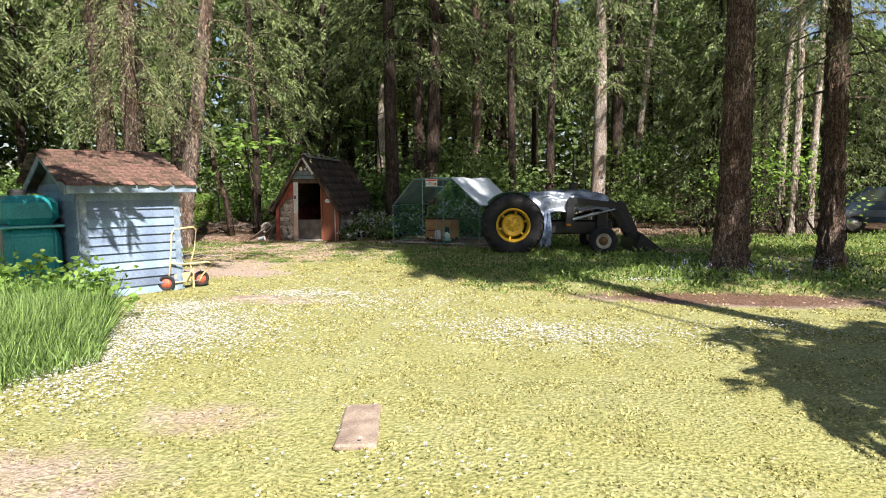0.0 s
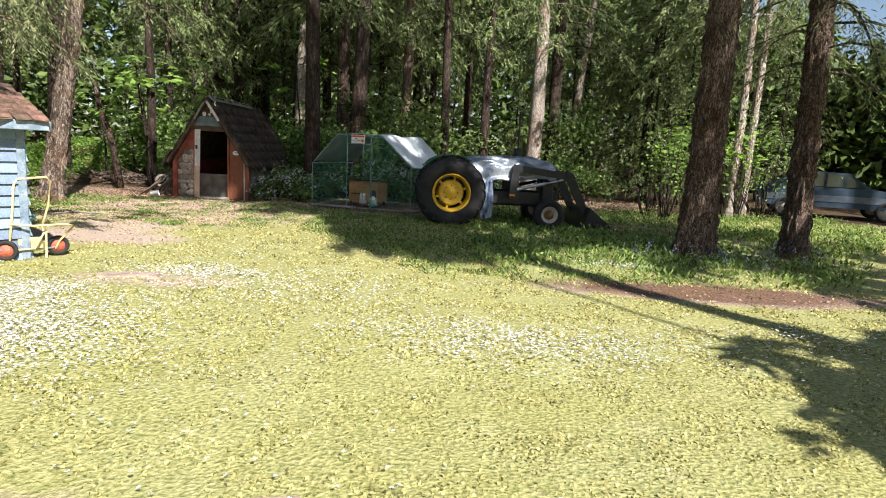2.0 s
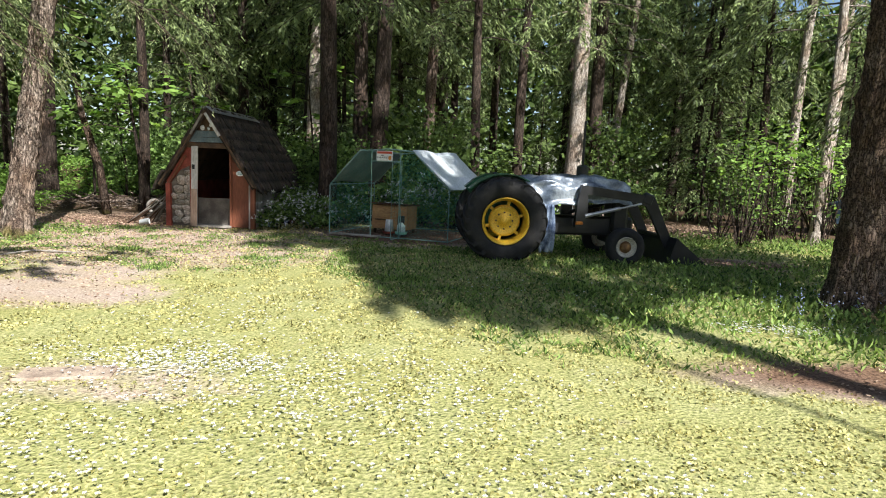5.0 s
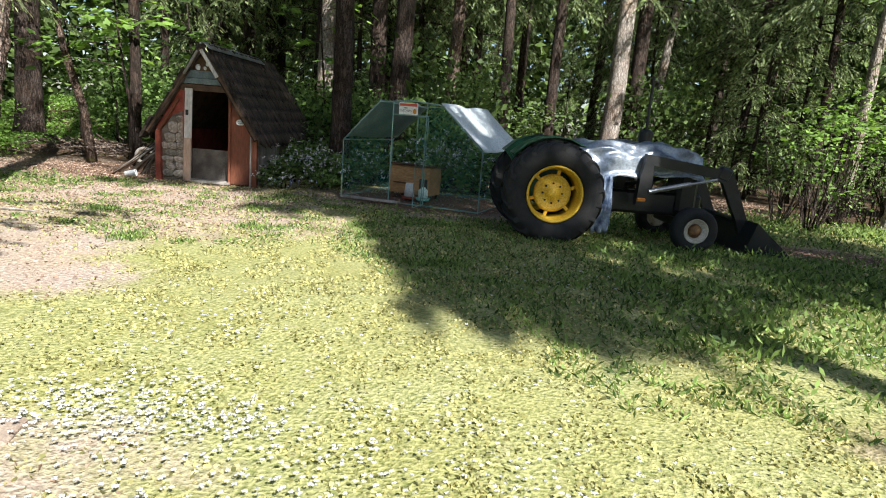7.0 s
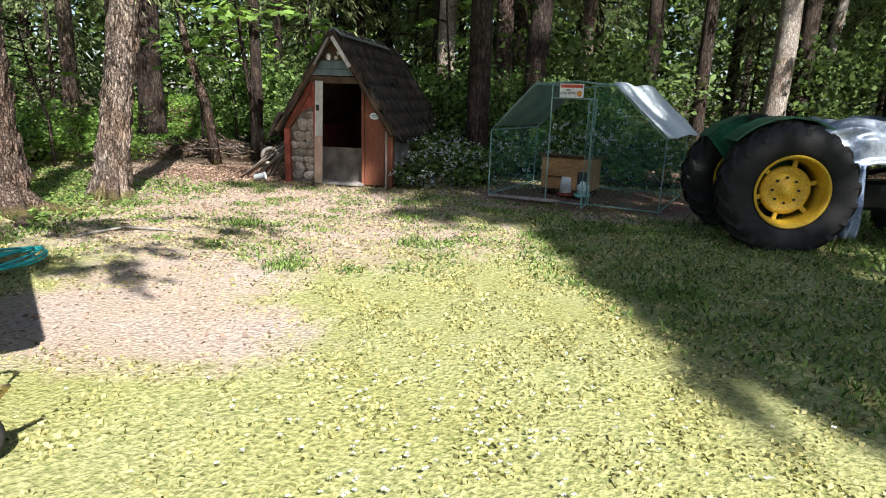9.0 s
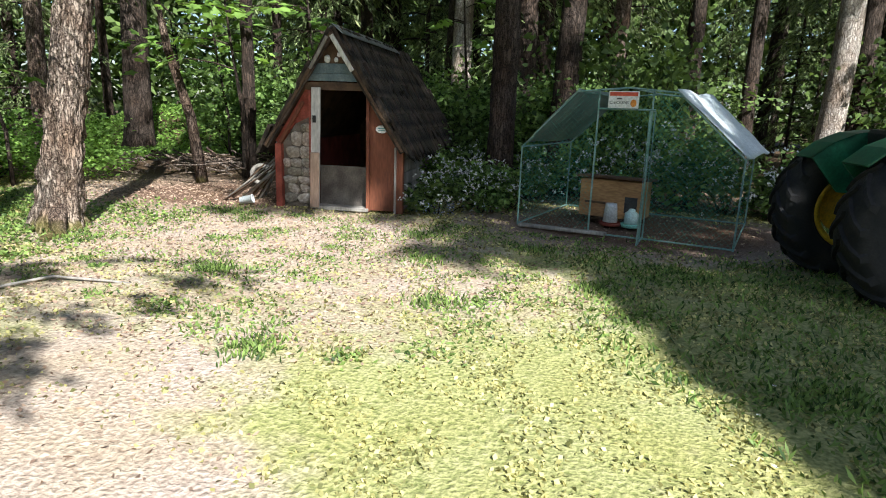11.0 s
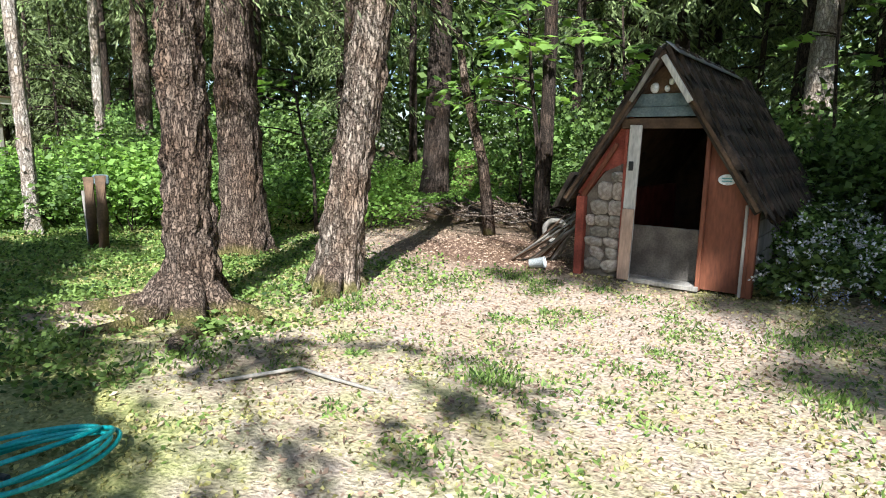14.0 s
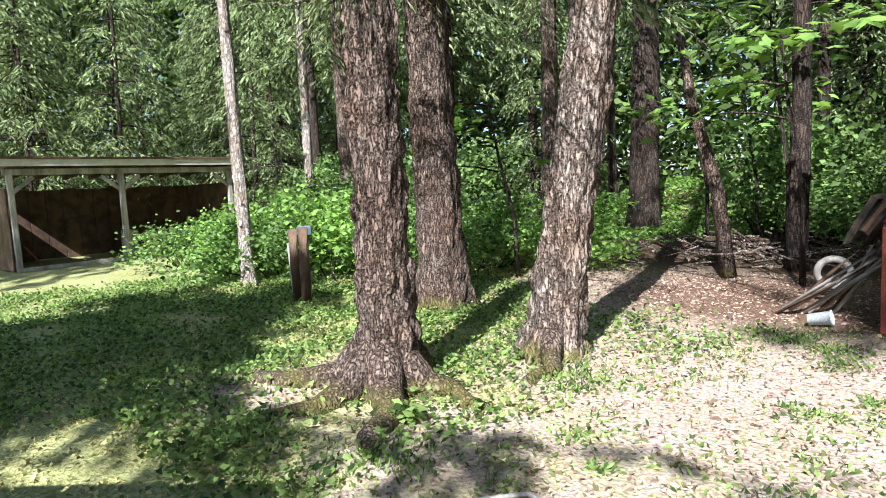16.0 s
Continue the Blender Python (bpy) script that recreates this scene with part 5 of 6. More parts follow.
# ---- the A-frame hut ----
def hut():
    t = thing("timber_hut", pose(-4.04, 17.75, 0), "small steep-roofed hut of brown boards and fieldstone, door open", "hut")
    rng = np.random.default_rng(61)
    D, ex, ez, top = 3.7, 1.03, 0.93, 2.52
    k = (top - ez) / ex

    def roofline(x):
        return top - 0.09 - k * abs(x)

    part("wall", prism([(0.52, 0.02), (0.94, 0.02), (0.94, roofline(0.94)), (0.52, roofline(0.52))], 0.0, 0.05), WOOD_BROWN, t, "reddish brown plywood front panel")
    part("jamb", box(0.045, 0.09, 1.74, (0.5, -0.01, 0.87)), WOOD_BROWN, t)
    part("jamb", box(0.05, 0.08, 1.74, (-0.31, 0.02, 0.87)), WOOD_RED, t)
    part("lintel", box(0.98, 0.08, 0.11, (0.05, 0.0, 1.76)), WOOD_DARK, t)
    for x, m in ((0.94, WOOD_BROWN), (1.0, WOOD_BROWN), (-0.87, WOOD_RED)):
        part("corner_post", box(0.1 if x < 0 else 0.06, 0.09, 0.93, (x, -0.02, 0.465)), m, t, "faded red post" if x < 0 else "")
    part("edge_strip", box(0.03, 0.03, 0.95, (0.92, -0.07, 0.475)), WOOD_GREY, t)
    # fieldstone panel with red board above it
    wall = part("stone_wall", prism([(-0.84, 0), (-0.33, 0), (-0.33, 1.36), (-0.62, 1.22), (-0.84, 0.92)], 0.02, 0.16), MORTAR, t, "fieldstone wall panel")
    meshes = []
    for s in range(5):
        bm = bmesh.new()
        bmesh.ops.create_icosphere(bm, subdivisions=2, radius=0.5)
        for v in bm.verts:
            v.co *= 1 + 0.3 * noise.noise(v.co * 2.0 + Vector((s * 7, 0, 0)))
            v.co.x = max(-0.37, min(0.39, v.co.x))
            v.co.z = max(-0.34, min(0.37, v.co.z))
            v.co.y = max(-0.36, v.co.y)
        me = bpy.data.meshes.new("stone")
        bm.to_mesh(me)
        bm.free()
        me.materials.append(STONE)
        shade_smooth(me)
        meshes.append(me)
    z, row = 0.06, 0
    while z < 1.2:
        h = 0.11 + 0.11 * rng.random()
        x = -0.82 + 0.05 * (row % 2)
        while x < -0.4:
            w = 0.1 + 0.15 * rng.random()
            if z + h * 0.5 < 1.3 + 1.3 * min(0, x + 0.5):
                ob = new("stone", meshes[rng.integers(5)])
                ob.parent = wall
                ob.matrix_basis = Matrix.Translation((min(x + w / 2, -0.4), 0.02, z + h / 2)) @ Matrix.Rotation(rng.normal() * 0.2, 4, "Y") @ Matrix.Diagonal((w * 1.27, 0.1 + 0.06 * rng.random(), h * 1.36, 1))
            x += w
        z += h
        row += 1
    part("wall", prism([(-0.33, 1.34), (-0.33, roofline(0.33)), (-0.95, roofline(0.95)), (-0.86, 0.93), (-0.64, 1.22)], 0.03, 0.08), WOOD_RED, t, "faded red board under the eave")
    part("brace", box(0.05, 0.03, 0.75, (-0.68, -0.02, 1.22), (0, 32, 0)), WOOD_BROWN, t)
    # the open door, seen nearly edge on, and a weathered plank
    leaf = part("door", box(0.13, 0.05, 1.72, (-0.27, -0.09, 0.88), (0, 1.2, 14)), WOOD_WHITE, t, "weathered open plank door")
    part("door_board", box(0.13, 0.03, 0.8, (-0.275, -0.128, 0.43), (0, 1.2, 14)), material("sun_bleached_board", (0.36, 0.24, 0.18), (0.52, 0.39, 0.3), 0.8, 4, 50, 0.4, (1, 1, 0.2)), leaf)
    part("door_board", box(0.035, 0.16, 1.66, (-0.35, -0.03, 0.86), (0, 0, 4)), WOOD_RED, leaf)
    part("hinge", box(0.05, 0.012, 0.1, (-0.27, -0.13, 1.3), (0, 0, 14), 0.003), BLACK_STEEL, leaf)
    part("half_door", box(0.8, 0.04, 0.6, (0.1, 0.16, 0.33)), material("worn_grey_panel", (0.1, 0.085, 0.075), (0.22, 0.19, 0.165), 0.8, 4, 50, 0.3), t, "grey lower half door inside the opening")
    part("threshold", box(0.84, 0.5, 0.05, (0.1, 0.15, 0.025)), WOOD_GREY, t)
    # gable
    part("gable_board", prism([(-0.4, 1.83), (0.45, 1.83), (0.39, 1.93), (-0.34, 1.93)], -0.05, 0.0), SLATE_PAINT, t, "slate-blue board over the door")
    part("gable_board", prism([(-0.34, 1.935), (0.38, 1.935), (0.3, 2.07), (-0.26, 2.07)], -0.03, 0.0), SLATE_PAINT, t)
    part("gable_board", prism([(-0.28, 2.075), (0.28, 2.075), (0.0, roofline(0) - 0.02)], -0.0, 0.03), WOOD_DARK, t)
    for x, z, s in ((-0.1, 2.13, 0.05), (0.03, 2.12, 0.032), (0.07, 2.19, 0.032)):
        bm = bmesh.new()
        bmesh.ops.create_icosphere(bm, subdivisions=2, radius=s)
        for v in bm.verts:
            v.co = Vector((v.co.x, v.co.y * 0.5, v.co.z * 1.1)) * (1 + 0.2 * noise.noise(v.co * 30))
        part("pebble", bm, PLASTIC_WHITE, t, "pale pebble set in the gable", True).matrix_basis = pose(x, -0.03, z)
    part("barge_slat", box(0.06, 0.03, 0.56, (0.17, -0.19, 2.2), (0, -33, 0)), WOOD_WHITE, t, "peeling white slat")
    part("barge_slat", box(0.045, 0.03, 0.5, (-0.17, -0.19, 2.2), (0, 31, 0)), WOOD_GREY, t)
    for s in (1, -1):
        part("barge_board", box(0.09, 0.03, 1.86, (s * 0.53, -0.115, 1.66), (0, -s * 33, 0)), SHINGLE, t, "worn dark barge board")
    # body
    for s in (1, -1):
        w = part("side_wall", box(0.08, D - 0.1, 0.95, (s * 0.9, D / 2, 0.475)), WOOD_GREY if s > 0 else WOOD_RED, t, "weathered low side wall")
        for i in range(5):
            part("plank", box(0.02, D - 0.12, 0.17, (s * 0.95, D / 2, 0.1 + 0.19 * i), (0, 0, 0)), WOOD_GREY, w)
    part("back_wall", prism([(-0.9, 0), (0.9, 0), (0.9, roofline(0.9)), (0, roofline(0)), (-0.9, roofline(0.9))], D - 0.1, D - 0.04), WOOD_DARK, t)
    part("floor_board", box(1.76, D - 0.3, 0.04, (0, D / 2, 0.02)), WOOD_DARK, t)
    slope = math.hypot(ex + 0.02, top - ez)
    for s in (1, -1):
        ang = math.degrees(math.atan(k))
        deck = part("roof", box(slope, D + 0.25, 0.04, (s * ex / 2, D / 2 - 0.02, (top + ez) / 2 - 0.03), (0, s * ang, 0)), WOOD_DARK, t, "steep roof of dark mossy split shingles")
        up = Vector((-s * math.cos(radians(ang)), 0, math.sin(radians(ang))))
        out = Vector((s * math.sin(radians(ang)), 0, math.cos(radians(ang))))
        shingle_slope(deck, Vector((s * (ex + 0.03), -0.14 if s > 0 else D + 0.12, ez - 0.04)) + out * 0.0, (0, s, 0), up, out, D + 0.26, slope, 7, 25 if s > 0 else 14, SHINGLE, rng, 0.045)
    cap = joined(box(0.2, D * 0.8, 0.012, (0.085, D * 0.4 - 0.12, top + 0.005), (0, 40, 0), 0.003), box(0.14, D * 0.8, 0.012, (-0.06, D * 0.4 - 0.12, top + 0.005), (0, -40, 0), 0.003))
    part("ridge_cap", cap, STEEL, t, "grey metal ridge cap")
    plaque = part("plaque", lathe([(0, -0.012), (0.085, -0.012), (0.09, 0), (0, 0)], 28), PLASTIC_WHITE, t, "oval white plaque with faded lettering")
    plaque.matrix_basis = pose(0.7, -0.02, 1.19) @ Matrix.Diagonal((1, 1, 0.62, 1))
    for z in (0.02, -0.025):
        part("lettering", box(0.1, 0.004, 0.022, (0, -0.015, z), bev=0.0), SIGN_TEAL, plaque)


def beside_hut():
    rng = np.random.default_rng(71)
    for i in range(12):
        L = 0.75 + 0.45 * rng.random()
        t = thing("wooden_pole", pose(-5.95 + 0.04 * i + 0.1 * rng.random(), 17.95 + 0.05 * i, 0.04 + 0.025 * (i % 4), 0, 56 - 2.5 * i + rng.normal() * 5, 8 + rng.normal() * 12), "grey weathered pole leaning in a heap by the hut", "pole", "poles heaped by the hut")
        part("shaft", tube([(0, 0, -0.1), (0.012 * rng.normal(), 0.012, L * 0.5), (0, 0, L)], 0.016 + 0.01 * rng.random(), 8, taper=0.75), WOOD_GREY if i % 3 else WOOD_DARK, t, smooth=True)
    t = thing("white_bucket", pose(-5.5, 17.6, 0.06, 0, 80, 15) @ Matrix.Scale(0.7, 4), "white plastic bucket lying on its side", "bucket")
    part("body", lathe([(0.0, 0), (0.075, 0), (0.095, 0.26), (0.1, 0.26), (0.1, 0.28), (0.085, 0.28), (0.07, 0.02), (0, 0.02)], 24, "z"), PLASTIC_WHITE, t, smooth=True)
    t = thing("old_tyre", pose(-5.8, 18.85, 0.32, 8, 0, 25), "small grey wheel rim leaning behind the poles", "wheel")
    part("ring", lathe([(0.12, -0.03), (0.17, -0.045), (0.19, 0), (0.17, 0.045), (0.12, 0.03), (0.12, -0.03)], 28), WOOD_GREY, t, smooth=True)


# ---- the chicken run ----
def chicken_run():
    t = thing("chicken_run", pose(-1.34, 17.53, 0, 0, 0, -18), "walk-in wire chicken run with a grey tarp roof", "chicken run")
    W, D, ez, sz = 2.68, 2.1, 1.05, 1.77
    prof = [(0, 0), (0, ez), (0.7, sz), (W / 2, sz + 0.05), (1.9, sz), (W, ez), (W, 0)]
    for y in (0, D):
        part("hoop", tube([(x, y, z) for x, z in prof], 0.012, 8), GALV, t)
        part("rail", tube([(0, y, 0.02), (1.0, y, 0.02)] if y == 0 else [(0, y, 0.02), (W, y, 0.02)], 0.011, 8), GALV, t)
    part("rail", tube([(1.62, 0, 0.02), (W, 0, 0.02)], 0.011, 8), GALV, t)
    for x, z in ((0, 0.02), (W, 0.02), (0, ez), (W, ez), (0.7, sz), (1.9, sz), (W / 2, sz + 0.05)):
        part("rail", tube([(x, 0, z), (x, D, z)], 0.011, 8), GALV, t)
    for x in (0.98, 1.62):
        part("door_post", tube([(x, -0.02, 0), (x, -0.02, sz + 0.02)], 0.012, 8), GALV, t)
    part("door_header", tube([(0.98, -0.02, 1.57), (1.66, -0.02, 1.57)], 0.011, 8), GALV, t)
    part("door_sill", tube([(0.98, -0.03, 0.02), (1.62, -0.03, 0.02)], 0.011, 8), GALV, t)
    door = part("door", tube([(1.66, -0.03, 0.05), (1.66, -0.03, 1.55), (1.71, -0.6, 1.55), (1.71, -0.6, 0.05)], 0.011, 8, closed=True), GALV, t, "open green tube door")
    # wire on the front, back and sides: two families of slanting wires

    def wires(name, corners, holes, parent, inside=None):
        o, u, v = (Vector(q) for q in corners)
        lu, lv = u.length, v.length
        u, v = u.normalized(), v.normalized()
        vs, fs = [], []
        for s in (1, -1):
            n = int((lu + lv) / holes)
            for i in range(n + 1):
                a = i * holes
                prev = None
                steps = 24
                for j in range(steps + 1):
                    b = lv * j / steps
                    q = a - b if s > 0 else a - lv + b
                    ok = 0 <= q <= lu and (inside is None or inside(q, b))
                    if ok and prev is not None:
                        k = len(vs)
                        p0, p1 = o + u * prev[0] + v * prev[1], o + u * q + v * b
                        vs += [p0 - u * 0.0013, p0 + u * 0.0013, p1 + u * 0.0013, p1 - u * 0.0013]
                        fs.append((k, k + 1, k + 2, k + 3))
                    prev = (q, b) if ok else None
        tagged(part_mesh(name, mesh_np(name, vs, fs), WIRE, parent), "green chicken wire", kind="stuff")

    def under(q, b):
        return b < (ez + (sz - ez) * q / 0.7 if q < 0.7 else sz if q < 1.9 else sz - (sz - ez) * (q - 1.9) / 0.78)

    wires("wire_mesh", ((0, 0, 0.02), (0.98, 0, 0), (0, 0, sz)), 0.07, t, under)
    wires("wire_mesh", ((1.62, 0, 0.02), (W - 1.62, 0, 0), (0, 0, sz)), 0.07, t, lambda q, b: under(q + 1.62, b))
    wires("wire_mesh", ((0, D, 0.02), (W, 0, 0), (0, 0, sz)), 0.08, t, under)
    wires("wire_mesh", ((0, 0, 0.02), (0, D, 0), (0, 0, ez)), 0.07, t)
    wires("wire_mesh", ((W, 0, 0.02), (0, D, 0), (0, 0, ez)), 0.07, t)
    wires("wire_mesh", ((1.68, -0.02, 0.05), (0.03, -0.57, 0), (0, 0, 1.5)), 0.05, door)
    # tarp: two slopes that sag between the rails

    def tarp(x0, z0, x1, z1, label, mat):
        nu, nv = 14, 20
        vs = []
        for i in range(nu + 1):
            for j in range(nv + 1):
                a, b = i / nu, j / nv
                y = 0.02 + (D + 0.12) * b - 0.04
                sag = -0.05 * math.sin(math.pi * a) * math.sin(math.pi * b) + 0.02 * noise.noise((a * 4 + x0, b * 5, 1)) + 0.012 * math.sin(9 * b + 3 * a)
                vs.append((x0 + (x1 - x0) * a + (0.16 * b if x0 > 1 else 0), y, z0 + (z1 - z0) * a + 0.03 + sag))
        f = [(i * (nv + 1) + j, i * (nv + 1) + j + 1, (i + 1) * (nv + 1) + j + 1, (i + 1) * (nv + 1) + j) for i in range(nu) for j in range(nv)]
        ob = part_mesh("tarp", mesh_np("tarp", vs, f), mat, t, label, True)
        ob.modifiers.new("thick", "SOLIDIFY").thickness = 0.006

    # light and shade of the two slopes are put into their colours
    tarp(0.05, ez + 0.02, 0.72, sz, "tarp slope in a shaded grey-green tone", TARP_SHADED)
    tarp(1.87, sz + 0.01, W + 0.02, ez - 0.02, "tarp slope in a sunlit grey-white tone", TARP_SUNLIT)
    # notice over the door
    s = part("sign", box(0.36, 0.012, 0.2, (1.28, -0.05, 1.68), bev=0.004), SIGN_WHITE, t, "white notice with a red band and orange hen shape")
    part("sign_band", box(0.33, 0.004, 0.045, (1.28, -0.058, 1.745), bev=0), SIGN_RED, s)
    part("sign_shape", lathe([(0, -0.004), (0.035, -0.004), (0.035, 0), (0, 0)], 16), SIGN_ORANGE, s).matrix_basis = pose(1.4, -0.057, 1.64) @ Matrix.Diagonal((1, 1, 1.25, 1))
    curve = bpy.data.curves.new("sign_text", "FONT")
    curve.body, curve.size, curve.align_x, curve.extrude = "CHICKENS", 0.048, "CENTER", 0.001
    txt = new("sign_text_source", curve)
    dg = bpy.context.evaluated_depsgraph_get()
    me = bpy.data.meshes.new_from_object(txt.evaluated_get(dg))
    bpy.data.objects.remove(txt)
    me.materials.clear()
    part_mesh("sign_text", me, INK, s).matrix_basis = pose(1.23, -0.058, 1.63, 90, 0, 0)
    part("sign_bar", box(0.06, 0.003, 0.016, (1.23, -0.058, 1.69), bev=0), INK, s)
    # the timber at the foot
    p = thing("timber_plank", pose(-0.75, 17.25, 0.03, 0, 0, -14), "weathered plank lying along the run's foot", "plank")
    part("plank", box(1.15, 0.09, 0.04), WOOD_GREY, p)


def in_run():
    t = thing("nest_box", pose(-0.03, 18.22, 0, 0, 0, -22), "plywood hen house with a dark felt lid", "hen house")
    part("front", box(0.86, 0.02, 0.52, (0, -0.24, 0.36)), WOOD_PLY, t)
    for x in (-0.42, 0.42):
        part("side", box(0.02, 0.46, 0.52, (x, 0, 0.36)), WOOD_PLY, t)
    part("back", box(0.86, 0.02, 0.52, (0, 0.24, 0.36)), WOOD_PLY, t)
    part("floor", box(0.82, 0.46, 0.02, (0, 0, 0.11)), WOOD_PLY, t)
    part("lid", box(0.98, 0.6, 0.035, (0, 0, 0.64), (-4, 0, 0)), WOOD_DARK, t, "dark worn lid")
    # no opening is cut: a thin dark panel paints the hole's shade
    part("doorway", box(0.17, 0.01, 0.22, (0.3, -0.252, 0.3), bev=0), INK, t, "dark panel for the shade in a pop hole")
    part("trim", box(0.3, 0.012, 0.03, (-0.2, -0.256, 0.3)), WOOD_DARK, t)
    for x in (-0.38, 0.38):
        for y in (-0.2, 0.2):
            part("leg", box(0.05, 0.05, 0.12, (x, y, 0.06)), WOOD_DARK, t)
    t = thing("feeder", pose(-0.1, 17.85, 0.02), "white plastic poultry feeder with a red tray", "feeder")
    part("jar", lathe([(0, 0.3), (0.075, 0.3), (0.08, 0.27), (0.1, 0.05), (0, 0.05)], 24, "z"), PLASTIC_WHITE, t, smooth=True)
    part("tray", lathe([(0, 0), (0.13, 0), (0.15, 0.04), (0.14, 0.045), (0.12, 0.015), (0, 0.015)], 24, "z"), WOOD_RED, t, "red tray", True)
    t = thing("waterer", pose(0.17, 17.78, 0.02), "translucent poultry waterer with a green tray", "waterer")
    part("jar", lathe([(0, 0.25), (0.04, 0.25), (0.05, 0.22), (0.09, 0.19), (0.095, 0.05), (0, 0.05)], 24, "z"), material("pale_aqua_plastic", (0.5, 0.66, 0.64), (0.62, 0.76, 0.74), 0.3, 4, 50, 0.0), t, smooth=True)
    part("tray", lathe([(0, 0), (0.12, 0), (0.14, 0.05), (0.13, 0.055), (0.11, 0.015), (0, 0.015)], 24, "z"), PLASTIC_AQUA, t, "green tray", True)


# ---- the tractor ----
def lug(r0, r1, w, a0, sweep, thick):
    """One slanting bar of a tractor tyre."""
    bm = bmesh.new()
    n = 4
    ring = []
    for i in range(n + 1):
        f = i / n
        y = w * f
        a = a0 + sweep * f
        drop = 0.06 * f**3
        for r, d in ((r0 - drop, -thick), (r1 - drop, -thick * 0.6), (r1 - drop, thick * 0.6), (r0 - drop, thick)):
            q = a + d / r
            ring.append(bm.verts.new((r * math.cos(q), y, r * math.sin(q))))
    for i in range(n):
        for k in range(4):
            bm.faces.new((ring[4 * i + k], ring[4 * i + (k + 1) % 4], ring[4 * i + 4 + (k + 1) % 4], ring[4 * i + 4 + k]))
    bm.faces.new(ring[:4])
    bm.faces.new(ring[4 * n :][::-1])
    return bm


def rear_wheel(parent, x, y, z, r, w, outward):
    h = w / 2
    prof = [(0.53 * r, -h * 0.8), (0.6 * r, -h), (0.78 * r, -h * 1.08), (0.9 * r, -h * 0.95), (0.945 * r, -h * 0.6), (0.955 * r, 0), (0.945 * r, h * 0.6), (0.9 * r, h * 0.95), (0.78 * r, h * 1.08), (0.6 * r, h), (0.53 * r, h * 0.8), (0.53 * r, -h * 0.8)]
    n = 19
    tyre = part("rear_wheel", lathe(prof, 64), RUBBER, parent, "large lugged black tyre", True)
    tyre.matrix_basis = pose(x, y, z) @ Matrix.Diagonal((1, outward, 1, 1))
    first = part("tread_lug", lug(0.9 * r, r, h * 1.06, 0, 0.34, 0.036), RUBBER, tyre)
    for i in range(n):
        for flip in (1, -1):
            ob = first if i == 0 and flip == 1 else new("tread_lug", first.data)
            ob.parent = tyre
            ob.matrix_basis = Matrix.Rotation(2 * math.pi * (i + (0 if flip > 0 else 0.5)) / n, 4, "Y") @ Matrix.Diagonal((1, flip, 1, 1))
    part("rim", lathe([(0.545 * r, -h * 0.92), (0.53 * r, -h * 0.96), (0.5 * r, -h * 0.9), (0.49 * r, -h * 0.6), (0.46 * r, -h * 0.35), (0.45 * r, h * 0.7), (0.54 * r, h * 0.9), (0.545 * r, h * 0.8), (0.47 * r, h * 0.6), (0.48 * r, -h * 0.3), (0.53 * r, -h * 0.75), (0.545 * r, -h * 0.92)], 56), YELLOW, tyre, "yellow dished rim", True)
    part("wheel_disc", lathe([(0, -h * 0.3), (0.08 * r, -h * 0.3), (0.1 * r, -h * 0.1), (0.26 * r, -h * 0.06), (0.3 * r, -h * 0.16), (0.36 * r, -h * 0.1), (0.365 * r, h * 0.05), (0, h * 0.05)], 48), YELLOW, tyre, "yellow wheel disc", True)
    for i in range(6):
        a = 2 * math.pi * i / 6 + 0.3
        part("rim_lug", box(0.13 * r, 0.025, 0.07 * r, (0.405 * r * math.cos(a), -h * 0.02, 0.405 * r * math.sin(a)), (0, -math.degrees(a), 0), 0.01, 1), YELLOW, tyre)
    for i in range(8):
        a = 2 * math.pi * i / 8
        part("wheel_bolt", lathe([(0, -0.022), (0.015, -0.022), (0.015, 0), (0, 0)], 6), BLACK_STEEL, tyre).matrix_basis = pose(0.19 * r * math.cos(a), -h * 0.07, 0.19 * r * math.sin(a))


